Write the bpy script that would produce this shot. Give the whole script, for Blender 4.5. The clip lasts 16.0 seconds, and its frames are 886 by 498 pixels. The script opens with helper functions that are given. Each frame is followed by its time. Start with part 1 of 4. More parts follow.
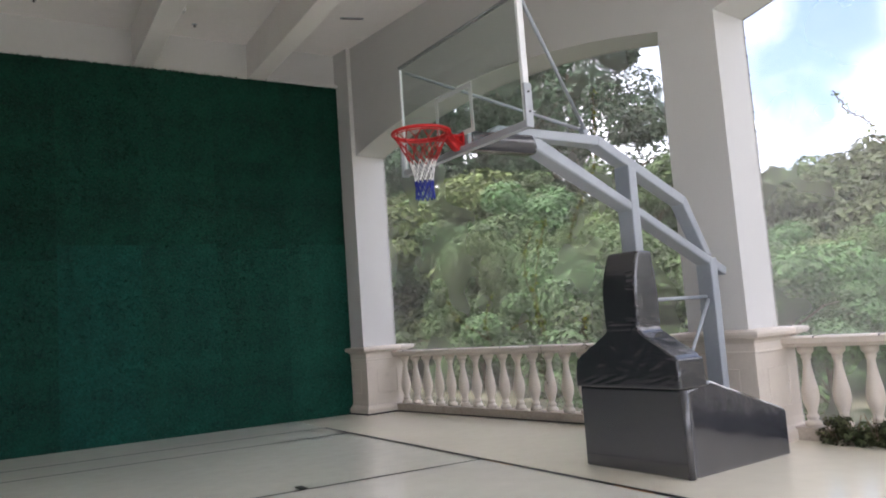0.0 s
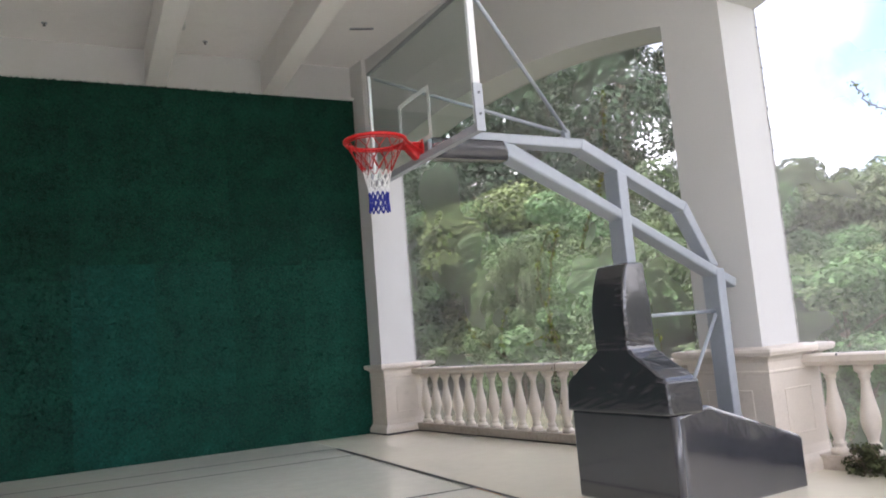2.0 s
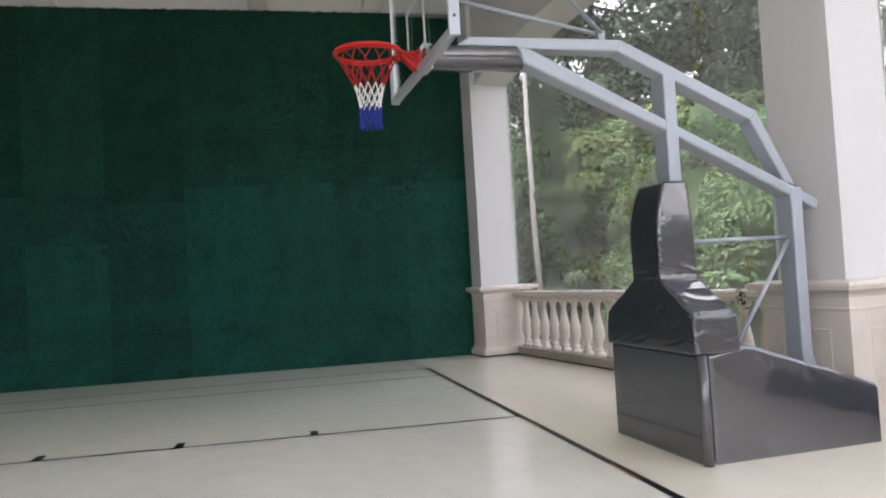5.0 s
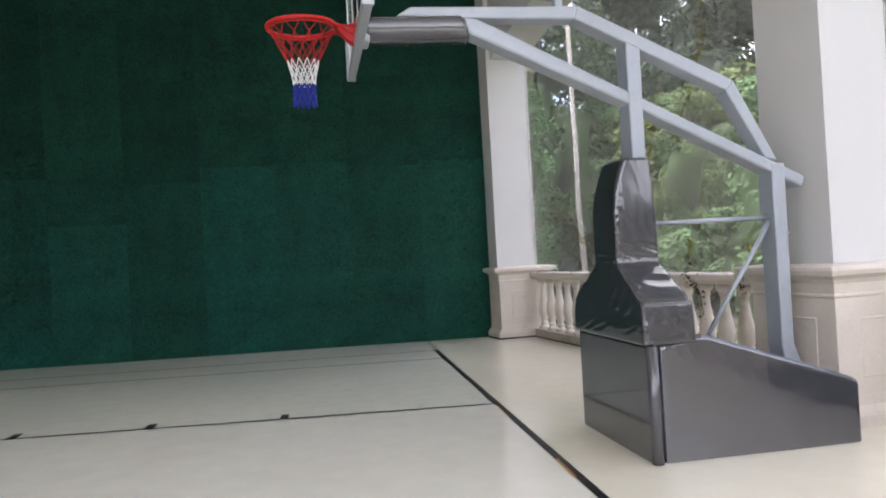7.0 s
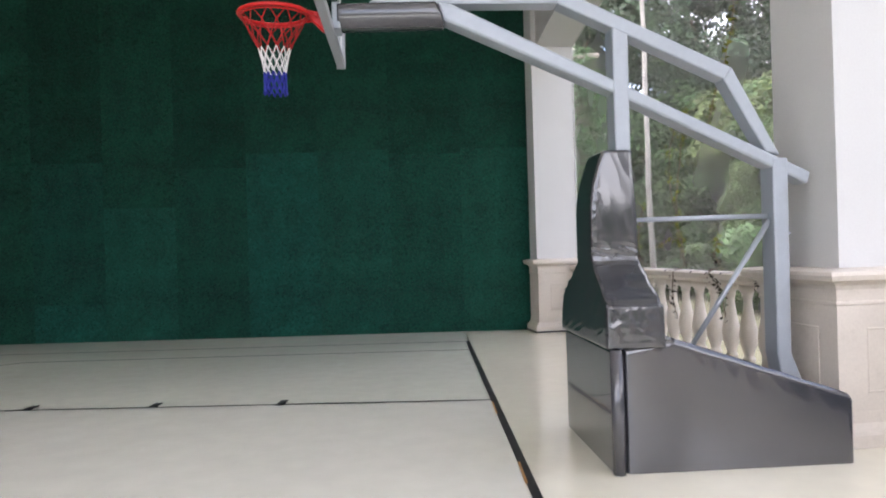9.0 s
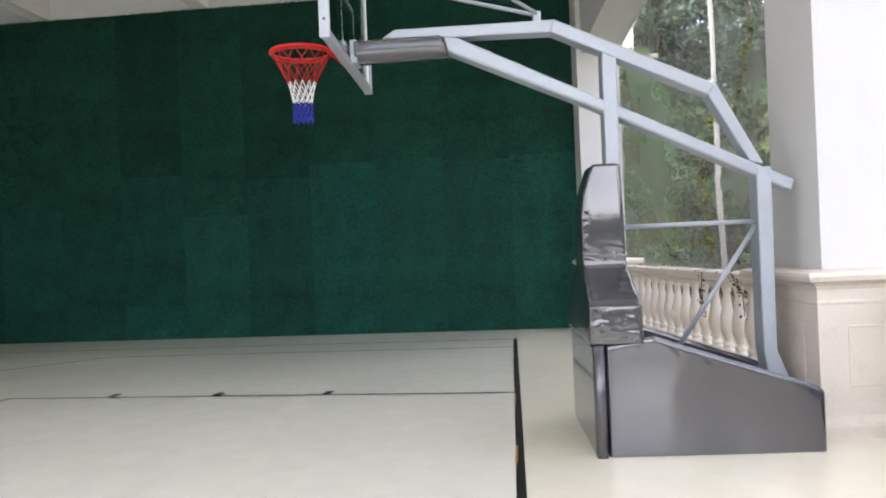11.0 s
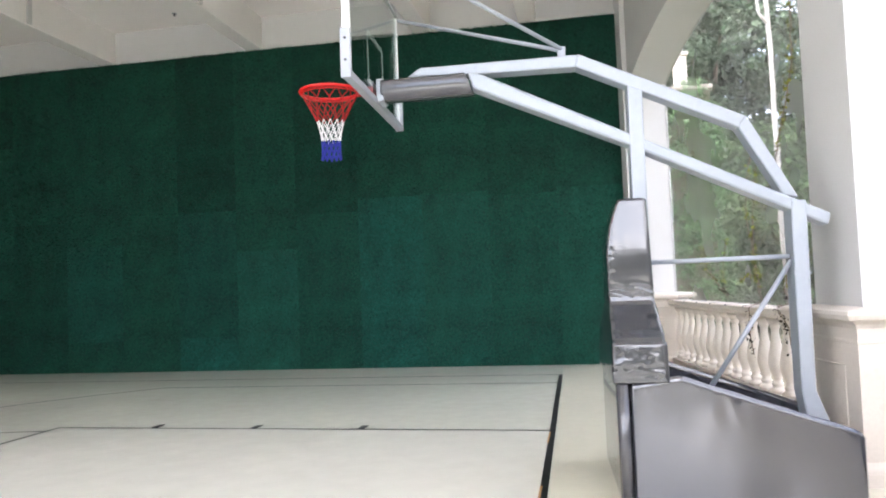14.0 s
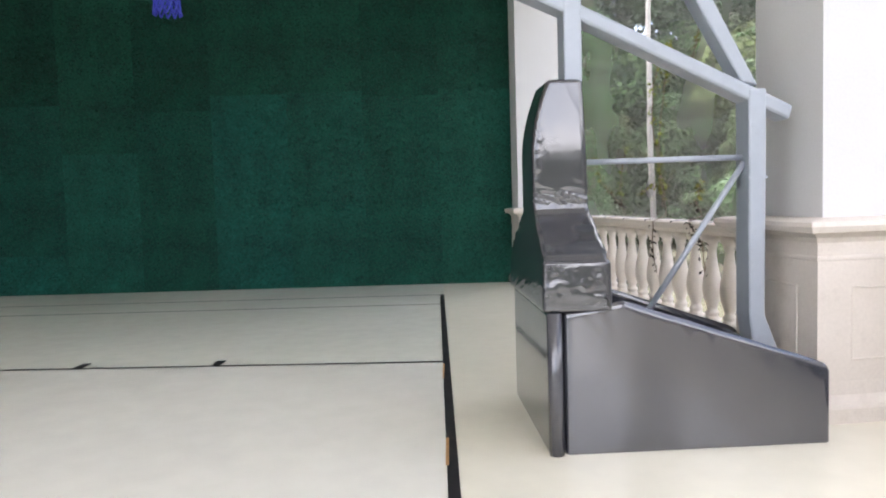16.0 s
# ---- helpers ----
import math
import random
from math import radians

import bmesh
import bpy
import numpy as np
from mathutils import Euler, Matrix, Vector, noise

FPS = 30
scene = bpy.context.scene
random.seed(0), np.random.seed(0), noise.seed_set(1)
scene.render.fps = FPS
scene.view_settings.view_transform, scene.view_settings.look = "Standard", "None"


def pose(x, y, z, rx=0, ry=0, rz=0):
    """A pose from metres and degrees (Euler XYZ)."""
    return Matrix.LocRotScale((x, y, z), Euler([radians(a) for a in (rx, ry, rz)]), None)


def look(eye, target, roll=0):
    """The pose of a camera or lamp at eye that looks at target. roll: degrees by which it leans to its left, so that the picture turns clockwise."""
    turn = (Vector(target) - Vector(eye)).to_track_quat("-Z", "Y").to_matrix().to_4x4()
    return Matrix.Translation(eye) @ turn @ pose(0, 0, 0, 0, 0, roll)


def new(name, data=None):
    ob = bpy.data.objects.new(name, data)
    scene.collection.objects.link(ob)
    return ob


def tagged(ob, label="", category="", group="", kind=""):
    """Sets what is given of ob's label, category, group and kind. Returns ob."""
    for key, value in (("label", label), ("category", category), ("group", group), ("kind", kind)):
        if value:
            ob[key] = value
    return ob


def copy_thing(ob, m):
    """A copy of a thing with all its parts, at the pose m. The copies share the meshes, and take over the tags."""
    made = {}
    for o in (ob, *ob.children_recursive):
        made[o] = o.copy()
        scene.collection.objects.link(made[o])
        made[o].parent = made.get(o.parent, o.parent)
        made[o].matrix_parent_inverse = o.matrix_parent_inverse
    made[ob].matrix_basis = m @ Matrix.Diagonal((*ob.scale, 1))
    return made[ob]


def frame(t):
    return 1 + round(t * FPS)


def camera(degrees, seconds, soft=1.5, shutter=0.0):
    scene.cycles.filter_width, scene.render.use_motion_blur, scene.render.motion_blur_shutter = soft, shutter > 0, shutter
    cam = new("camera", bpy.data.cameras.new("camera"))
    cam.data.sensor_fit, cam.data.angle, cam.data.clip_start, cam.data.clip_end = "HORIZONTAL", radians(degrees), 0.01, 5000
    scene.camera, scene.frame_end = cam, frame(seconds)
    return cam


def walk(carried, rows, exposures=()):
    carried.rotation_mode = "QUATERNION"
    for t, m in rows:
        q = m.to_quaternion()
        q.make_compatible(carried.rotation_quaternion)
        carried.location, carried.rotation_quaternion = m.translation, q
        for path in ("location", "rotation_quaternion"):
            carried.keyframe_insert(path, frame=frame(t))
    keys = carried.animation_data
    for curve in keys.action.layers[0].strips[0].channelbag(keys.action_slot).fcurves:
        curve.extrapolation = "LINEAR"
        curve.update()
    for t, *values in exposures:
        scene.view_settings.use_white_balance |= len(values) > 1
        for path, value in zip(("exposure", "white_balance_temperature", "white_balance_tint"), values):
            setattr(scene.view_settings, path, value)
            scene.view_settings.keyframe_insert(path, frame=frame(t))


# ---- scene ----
cam = camera(61.1, 16.0, soft=1.9)
PATH = [
    (0, (-4.514, -5.391, 1.46), (-3.491, -3.685, 1.666), -4.1),
    (0.5, (-4.254, -5.441, 1.469), (-3.343, -3.67, 1.655), -1.2),
    (1, (-4.036, -5.484, 1.48), (-3.172, -3.69, 1.672), -3.5),
    (1.5, (-3.801, -5.421, 1.466), (-2.929, -3.637, 1.699), -3.5),
    (2, (-3.569, -5.398, 1.475), (-2.698, -3.614, 1.725), -4.6),
    (2.5, (-3.345, -5.5, 1.483), (-2.618, -3.652, 1.716), -2.2),
    (3, (-3.165, -5.536, 1.453), (-2.438, -3.682, 1.639), -4.0),
    (3.5, (-2.969, -5.48, 1.438), (-2.251, -3.623, 1.629), -2.9),
    (4, (-2.755, -5.452, 1.445), (-2.076, -3.579, 1.624), -5.2),
    (4.5, (-2.461, -5.482, 1.432), (-1.92, -3.56, 1.551), -4.8),
    (6.8, (-1.404, -5.398, 1.401), (-1.145, -3.415, 1.428), -2.5),
    (7, (-1.279, -5.382, 1.406), (-1.036, -3.397, 1.431), -3.2),
    (7.5, (-1.055, -5.277, 1.382), (-0.894, -3.284, 1.43), -2.9),
    (8, (-0.824, -5.208, 1.413), (-0.669, -3.215, 1.488), -4.1),
    (8.5, (-0.578, -5.238, 1.411), (-0.566, -3.238, 1.448), -1.7),
    (8.7, (-0.53, -5.255, 1.411), (-0.51, -3.255, 1.411), -1.7),
    (10.8, (0.101, -5.871, 1.43), (-0.1, -3.881, 1.445), -1.9),
    (11, (0.135, -5.905, 1.45), (-0.08, -3.917, 1.455), -2.3),
    (11.5, (0.178, -5.976, 1.458), (-0.091, -3.995, 1.508), -3.2),
    (12, (0.23, -6.087, 1.445), (-0.048, -4.106, 1.477), -1.8),
    (12.5, (0.256, -6.164, 1.456), (-0.064, -4.193, 1.555), -2.1),
    (13, (0.321, -6.116, 1.477), (-0.058, -4.159, 1.647), -2.1),
    (13.5, (0.418, -6.016, 1.493), (-0.028, -4.074, 1.669), -1.3),
    (14, (0.415, -5.857, 1.465), (0.041, -3.895, 1.562), -2.2),
    (14.5, (0.314, -5.624, 1.45), (0.058, -3.642, 1.522), -3.2),
    (15, (0.251, -5.31, 1.423), (0.072, -3.318, 1.375), -2.6),
    (15.5, (0.204, -4.959, 1.406), (0.047, -2.968, 1.294), -1.8),
    (16, (0.071, -4.641, 1.383), (0.052, -2.645, 1.249), -1.7),
]
walk(cam, [(t, look(eye, target, roll)) for t, eye, target, roll in PATH],
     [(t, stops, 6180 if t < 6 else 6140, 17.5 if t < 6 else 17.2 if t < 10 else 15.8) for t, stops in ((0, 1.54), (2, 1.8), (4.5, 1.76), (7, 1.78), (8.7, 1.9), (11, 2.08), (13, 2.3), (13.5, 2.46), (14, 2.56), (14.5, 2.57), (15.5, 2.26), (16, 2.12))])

# ---- light ----
world = bpy.data.worlds.new("world")
scene.world = world
world.use_nodes = True
wn = world.node_tree
sky = wn.nodes.new("ShaderNodeTexSky")
sky.sky_type = "NISHITA"
sky.sun_disc = False
sky.sun_elevation = radians(62)
sky.sun_rotation = radians(304)
sky.air_density, sky.dust_density, sky.ozone_density = 1.0, 2.5, 1.0
wn.nodes["Background"].inputs["Strength"].default_value = 0.15
# white cumulus drifting over the blue
wtc, wnoise, wspan, wmix = (wn.nodes.new("ShaderNode" + n) for n in ("TexCoord", "TexNoise", "MapRange", "Mix"))
wnoise.inputs["Scale"].default_value, wnoise.inputs["Detail"].default_value, wnoise.inputs["Roughness"].default_value = 2.2, 6, 0.55
wspan.inputs["From Min"].default_value, wspan.inputs["From Max"].default_value = 0.355, 0.63
wmix.data_type = "RGBA"
wmix.inputs["B"].default_value = (11.2, 10.8, 10.4, 1)
wmap = wn.nodes.new("ShaderNodeMapping")
wmap.inputs["Location"].default_value = (-0.124, 0.114, 0.063)
wn.links.new(wtc.outputs["Generated"], wmap.inputs["Vector"])
wn.links.new(wmap.outputs["Vector"], wnoise.inputs["Vector"])
wn.links.new(wnoise.outputs["Fac"], wspan.inputs["Value"])
wn.links.new(wspan.outputs[0], wmix.inputs["Factor"])
wn.links.new(sky.outputs["Color"], wmix.inputs["A"])
wn.links.new(wmix.outputs["Result"], wn.nodes["Background"].inputs["Color"])
sun = new("sun", bpy.data.lights.new("sun", "SUN"))
sun.data.energy, sun.data.angle, sun.data.color = 2.6, radians(0.5), (1.0, 0.96, 0.9)
sun.matrix_world = look((-9.0, 6.0, 20.4), (0, 0, 0))


# ---- materials ----
def material(name, color, rough=0.5, metal=0.0, vary=0.08, fine=40.0, coarse=1.5, bump=0.1, bump_scale=None, spec=0.5,
             coat=0.0, coat_rough=0.08, ior=1.5, dirt=None, dirt_amount=0.3, per_object=0.0, per_island=0.0, rough_vary=0.1):
    """A surface with grain and stains: two scales of noise in its colour, roughness and relief, at real size."""
    m = bpy.data.materials.new(name)
    m.use_nodes = True
    nt = m.node_tree
    p = nt.nodes["Principled BSDF"]
    tc = nt.nodes.new("ShaderNodeTexCoord")
    n1, n2 = nt.nodes.new("ShaderNodeTexNoise"), nt.nodes.new("ShaderNodeTexNoise")
    for n, s, d in ((n1, fine, 4), (n2, coarse, 5)):
        n.inputs["Scale"].default_value, n.inputs["Detail"].default_value = s, d
        nt.links.new(tc.outputs["Object"], n.inputs["Vector"])
    add = nt.nodes.new("ShaderNodeMath")
    add.operation = "ADD"
    nt.links.new(n1.outputs["Fac"], add.inputs[0])
    nt.links.new(n2.outputs["Fac"], add.inputs[1])
    value = nt.nodes.new("ShaderNodeMapRange")
    value.inputs["From Min"].default_value, value.inputs["From Max"].default_value = 0.6, 1.4
    value.inputs["To Min"].default_value, value.inputs["To Max"].default_value = 1 - vary, 1 + vary
    nt.links.new(add.outputs[0], value.inputs["Value"])
    last = value.outputs[0]
    for source, amount in (("ShaderNodeObjectInfo", per_object), ("ShaderNodeNewGeometry", per_island)):
        if amount:
            info = nt.nodes.new(source)
            span = nt.nodes.new("ShaderNodeMapRange")
            span.inputs["To Min"].default_value, span.inputs["To Max"].default_value = 1 - amount, 1 + amount
            nt.links.new(info.outputs["Random" if source == "ShaderNodeObjectInfo" else "Random Per Island"], span.inputs["Value"])
            mul = nt.nodes.new("ShaderNodeMath")
            mul.operation = "MULTIPLY"
            nt.links.new(last, mul.inputs[0])
            nt.links.new(span.outputs[0], mul.inputs[1])
            last = mul.outputs[0]
    scale = nt.nodes.new("ShaderNodeVectorMath")
    scale.operation = "SCALE"
    scale.inputs[0].default_value = color
    nt.links.new(last, scale.inputs["Scale"])
    out = scale.outputs["Vector"]
    if dirt:
        n3 = nt.nodes.new("ShaderNodeTexNoise")
        n3.inputs["Scale"].default_value, n3.inputs["Detail"].default_value = coarse * 2.3, 8
        n3.inputs["Roughness"].default_value = 0.7
        nt.links.new(tc.outputs["Object"], n3.inputs["Vector"])
        cut = nt.nodes.new("ShaderNodeMapRange")
        cut.inputs["From Min"].default_value, cut.inputs["From Max"].default_value = 0.55, 0.75
        cut.inputs["To Max"].default_value = dirt_amount
        nt.links.new(n3.outputs["Fac"], cut.inputs["Value"])
        mix = nt.nodes.new("ShaderNodeMix")
        mix.data_type = "RGBA"
        mix.inputs["B"].default_value = (*dirt, 1)
        nt.links.new(cut.outputs[0], mix.inputs["Factor"])
        nt.links.new(out, mix.inputs["A"])
        out = mix.outputs["Result"]
    nt.links.new(out, p.inputs["Base Color"])
    r = nt.nodes.new("ShaderNodeMapRange")
    r.inputs["From Min"].default_value, r.inputs["From Max"].default_value = 0.3, 0.7
    r.inputs["To Min"].default_value, r.inputs["To Max"].default_value = rough * (1 - rough_vary), min(1, rough * (1 + rough_vary))
    nt.links.new(n2.outputs["Fac"], r.inputs["Value"])
    nt.links.new(r.outputs[0], p.inputs["Roughness"])
    p.inputs["Metallic"].default_value = metal
    p.inputs["Specular IOR Level"].default_value = spec
    p.inputs["IOR"].default_value = ior
    p.inputs["Coat Weight"].default_value = coat
    p.inputs["Coat Roughness"].default_value = coat_rough
    if bump:
        b = nt.nodes.new("ShaderNodeBump")
        b.inputs["Strength"].default_value, b.inputs["Distance"].default_value = bump, 0.01
        src = n1
        if bump_scale:
            src = nt.nodes.new("ShaderNodeTexNoise")
            src.inputs["Scale"].default_value = bump_scale
            nt.links.new(tc.outputs["Object"], src.inputs["Vector"])
        nt.links.new(src.outputs["Fac"], b.inputs["Height"])
        nt.links.new(b.outputs["Normal"], p.inputs["Normal"])
    return m


def leaf_material(name, color, vary=0.62, trans=0.22):
    """Leaves: each one its own shade, some light coming through."""
    m = bpy.data.materials.new(name)
    m.use_nodes = True
    nt = m.node_tree
    p = nt.nodes["Principled BSDF"]
    geo = nt.nodes.new("ShaderNodeNewGeometry")
    info = nt.nodes.new("ShaderNodeObjectInfo")
    hsv = nt.nodes.new("ShaderNodeHueSaturation")
    hsv.inputs["Color"].default_value = (*color, 1)
    for source, socket, a, b in ((geo.outputs["Random Per Island"], "Value", 1 - vary, 1 + vary), (info.outputs["Random"], "Hue", 0.475, 0.52)):
        span = nt.nodes.new("ShaderNodeMapRange")
        span.inputs["To Min"].default_value, span.inputs["To Max"].default_value = a, b
        nt.links.new(source, span.inputs["Value"])
        nt.links.new(span.outputs[0], hsv.inputs[socket])
    plant_span, both = nt.nodes.new("ShaderNodeMapRange"), nt.nodes.new("ShaderNodeMath")
    plant_span.inputs["To Min"].default_value, plant_span.inputs["To Max"].default_value = 0.72, 1.25
    both.operation = "MULTIPLY"
    nt.links.new(info.outputs["Random"], plant_span.inputs["Value"])
    nt.links.new(plant_span.outputs[0], both.inputs[0])
    nt.links.new(hsv.inputs["Value"].links[0].from_socket, both.inputs[1])
    nt.links.new(both.outputs[0], hsv.inputs["Value"])
    tr = nt.nodes.new("ShaderNodeBsdfTranslucent")
    mix = nt.nodes.new("ShaderNodeMixShader")
    mix.inputs[0].default_value = trans
    nt.links.new(hsv.outputs[0], p.inputs["Base Color"])
    nt.links.new(hsv.outputs[0], tr.inputs["Color"])
    p.inputs["Roughness"].default_value, p.inputs["Specular IOR Level"].default_value = 0.62, 0.2
    nt.links.new(p.outputs[0], mix.inputs[1])
    nt.links.new(tr.outputs[0], mix.inputs[2])
    nt.links.new(mix.outputs[0], nt.nodes["Material Output"].inputs["Surface"])
    return m


def glass_material(name, tint=(0.925, 0.965, 0.95)):
    """Thin clear sheet: lets the view through, mirrors a little."""
    m = bpy.data.materials.new(name)
    m.use_nodes = True
    nt = m.node_tree
    clear, gloss, mix = nt.nodes.new("ShaderNodeBsdfTransparent"), nt.nodes.new("ShaderNodeBsdfGlossy"), nt.nodes.new("ShaderNodeMixShader")
    lw, pw, ad = nt.nodes.new("ShaderNodeLayerWeight"), nt.nodes.new("ShaderNodeMath"), nt.nodes.new("ShaderNodeMath")
    pw.operation, pw.inputs[1].default_value = "POWER", 5
    ad.operation, ad.inputs[1].default_value = "ADD", 0.04
    nt.links.new(lw.outputs["Facing"], pw.inputs[0])
    nt.links.new(pw.outputs[0], ad.inputs[0])
    clear.inputs["Color"].default_value = (*tint, 1)
    gloss.inputs["Roughness"].default_value = 0.02
    nt.links.new(ad.outputs[0], mix.inputs[0])
    nt.links.new(clear.outputs[0], mix.inputs[1])
    nt.links.new(gloss.outputs[0], mix.inputs[2])
    nt.links.new(mix.outputs[0], nt.nodes["Material Output"].inputs["Surface"])
    return m


def net_material(name, color, cover):
    """Fine woven netting: threads too thin to see singly, covering a share of the surface."""
    m = bpy.data.materials.new(name)
    m.use_nodes = True
    nt = m.node_tree
    clear, thread, mix = nt.nodes.new("ShaderNodeBsdfTransparent"), nt.nodes.new("ShaderNodeBsdfDiffuse"), nt.nodes.new("ShaderNodeMixShader")
    thread.inputs["Color"].default_value = (*color, 1)
    tc, n = nt.nodes.new("ShaderNodeTexCoord"), nt.nodes.new("ShaderNodeTexNoise")
    n.inputs["Scale"].default_value = 0.8
    span = nt.nodes.new("ShaderNodeMapRange")
    span.inputs["To Min"].default_value, span.inputs["To Max"].default_value = cover * 0.7, cover * 1.3
    nt.links.new(tc.outputs["Object"], n.inputs["Vector"])
    nt.links.new(n.outputs["Fac"], span.inputs["Value"])
    nt.links.new(span.outputs[0], mix.inputs[0])
    nt.links.new(clear.outputs[0], mix.inputs[1])
    nt.links.new(thread.outputs[0], mix.inputs[2])
    nt.links.new(mix.outputs[0], nt.nodes["Material Output"].inputs["Surface"])
    return m


WHITE = material("white wall paint", (0.59, 0.585, 0.575), 0.6, vary=0.04, fine=60, coarse=0.8, bump=0.08, dirt=(0.5, 0.46, 0.4), dirt_amount=0.15)
CEILING = material("ceiling paint", (0.88, 0.845, 0.82), 0.7, vary=0.04, fine=30, coarse=0.5, bump=0.05, dirt=(0.5, 0.46, 0.42), dirt_amount=0.12)
CREAM = material("cream stone paint", (0.63, 0.57, 0.50), 0.55, vary=0.06, fine=50, coarse=2.0, bump=0.15, dirt=(0.36, 0.30, 0.24), dirt_amount=0.35)
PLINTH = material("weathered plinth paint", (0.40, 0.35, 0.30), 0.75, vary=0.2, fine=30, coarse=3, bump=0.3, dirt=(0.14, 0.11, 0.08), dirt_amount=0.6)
FLOOR = material("court floor paint", (0.745, 0.74, 0.64), 0.13, vary=0.07, fine=5, coarse=0.35, bump=0.02, bump_scale=3.0, rough_vary=0.35, dirt=(0.52, 0.48, 0.41), dirt_amount=0.16)
APRON = material("cream apron paint", (0.77, 0.73, 0.60), 0.13, vary=0.045, fine=5, coarse=0.35, bump=0.03, bump_scale=3.0, rough_vary=0.3)
LANE = material("pale lane paint", (0.765, 0.745, 0.665), 0.13, vary=0.06, fine=4, coarse=0.5, bump=0.02, bump_scale=3.0, rough_vary=0.3)
LINE = material("black line paint", (0.014, 0.014, 0.015), 0.5, spec=0.25, vary=0.3, fine=30, coarse=4, bump=0.05, dirt=(0.30, 0.24, 0.14), dirt_amount=0.12)
# turf tones: partly real mats, partly the wall's light and shade put into colour
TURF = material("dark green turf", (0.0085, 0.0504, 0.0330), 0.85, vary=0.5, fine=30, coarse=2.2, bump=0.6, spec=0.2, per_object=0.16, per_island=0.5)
TURF_NEW_LIT = material("fresher and lit green turf", (0.0101, 0.0661, 0.0465), 0.8, vary=0.5, fine=30, coarse=2.2, bump=0.6, spec=0.2, per_object=0.18, per_island=0.5)
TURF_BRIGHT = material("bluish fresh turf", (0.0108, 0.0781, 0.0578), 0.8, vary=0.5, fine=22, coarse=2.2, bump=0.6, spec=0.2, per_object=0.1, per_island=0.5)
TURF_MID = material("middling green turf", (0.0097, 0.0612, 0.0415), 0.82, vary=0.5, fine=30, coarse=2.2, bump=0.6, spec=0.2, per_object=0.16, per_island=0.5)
BACKING = material("turf backing", (0.010, 0.06, 0.04), 0.9, vary=0.2, fine=60, coarse=2, bump=0.4, spec=0.1)
STEEL = material("grey blue steel paint", (0.34, 0.37, 0.41), 0.34, metal=0.1, vary=0.05, fine=25, coarse=3, bump=0.04, dirt=(0.2, 0.2, 0.2), dirt_amount=0.15)
ALU = material("silver grey frame", (0.36, 0.38, 0.41), 0.4, metal=0.2, vary=0.05, fine=30, coarse=4, bump=0.03)
FRAME_WHITE = material("white frame paint", (0.78, 0.79, 0.8), 0.4, vary=0.03, bump=0.03)
VINYL = material("grey vinyl", (0.04, 0.041, 0.05), 0.12, vary=0.06, fine=70, coarse=2, bump=0, spec=0.7, ior=1.75, rough_vary=0.3, coat=0.5, coat_rough=0.03)
CREASED = material("creased grey vinyl", (0.036, 0.037, 0.043), 0.16, vary=0.06, fine=70, coarse=2, bump=0.06, bump_scale=9.0, spec=0.65, ior=1.7, rough_vary=0.3, coat=0.5, coat_rough=0.07)
GASKET = material("dark grey frame", (0.2, 0.21, 0.215), 0.45, vary=0.08, bump=0.03)
SLEEVE = material("dark grey vinyl sleeve", (0.055, 0.055, 0.063), 0.16, vary=0.08, fine=50, coarse=3, bump=0.12, bump_scale=12.0, spec=0.6, ior=1.7)
TARGET = material("faded white line paint", (0.5, 0.54, 0.52), 0.5, vary=0.06)
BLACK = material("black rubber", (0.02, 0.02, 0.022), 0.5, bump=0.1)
RED = material("red rim enamel", (0.45, 0.009, 0.009), 0.38, vary=0.06, bump=0.03, spec=0.4)
CORD_RED = material("red cord", (0.32, 0.009, 0.009), 0.8)
CORD_WHITE = material("white cord", (0.75, 0.75, 0.74), 0.8)
CORD_BLUE = material("blue cord", (0.013, 0.022, 0.22), 0.8)
BARK = material("bark", (0.16, 0.12, 0.085), 0.9, vary=0.35, fine=20, coarse=2, bump=0.6)
PALE_BARK = material("pale bark", (0.40, 0.375, 0.345), 0.85, vary=0.2, fine=12, coarse=2, bump=0.4)
EARTH = material("earth and grass", (0.12, 0.115, 0.07), 0.95, vary=0.4, fine=6, coarse=0.3, bump=0.5)
LEAF = leaf_material("mid green leaves", (0.098, 0.165, 0.066))
LEAF_HILL = leaf_material("dull green hillside leaves", (0.085, 0.112, 0.052))
LEAF_LIGHT = leaf_material("light green leaves", (0.106, 0.17, 0.065))
LEAF_YELLOW = leaf_material("yellowish green leaves", (0.138, 0.185, 0.064))
LEAF_DARK = leaf_material("dark green leaves", (0.062, 0.092, 0.053))
LEAF_WEED = leaf_material("dull brownish green weed leaves", (0.075, 0.088, 0.042))
LEAF_VINE = leaf_material("yellow green vine leaves", (0.15, 0.17, 0.03), 0.75)
LEAF_BROWN = leaf_material("dark brown vine leaves", (0.035, 0.028, 0.018), 0.6)
GLASS = glass_material("backboard glass")
NETTING = net_material("grey netting", (0.7, 0.7, 0.7), 0.31)
ROPE = material("grey rope", (0.45, 0.44, 0.42), 0.9, vary=0.2, fine=80)
DARK = material("dark fitting", (0.05, 0.05, 0.05), 0.5)


# ---- mesh helpers ----
def part(name, bm, mat, parent=None, label="", smooth=False):
    """Links a bmesh as one mesh object under a thing or a part."""
    me = bpy.data.meshes.new(name)
    bm.to_mesh(me)
    bm.free()
    me.materials.append(mat)
    if smooth:
        me.shade_smooth()
    ob = new(name, me)
    if smooth == "flats":
        ob.modifiers.new("normals", "WEIGHTED_NORMAL").weight = 100
    if parent:
        ob.parent = parent
    return tagged(ob, label)


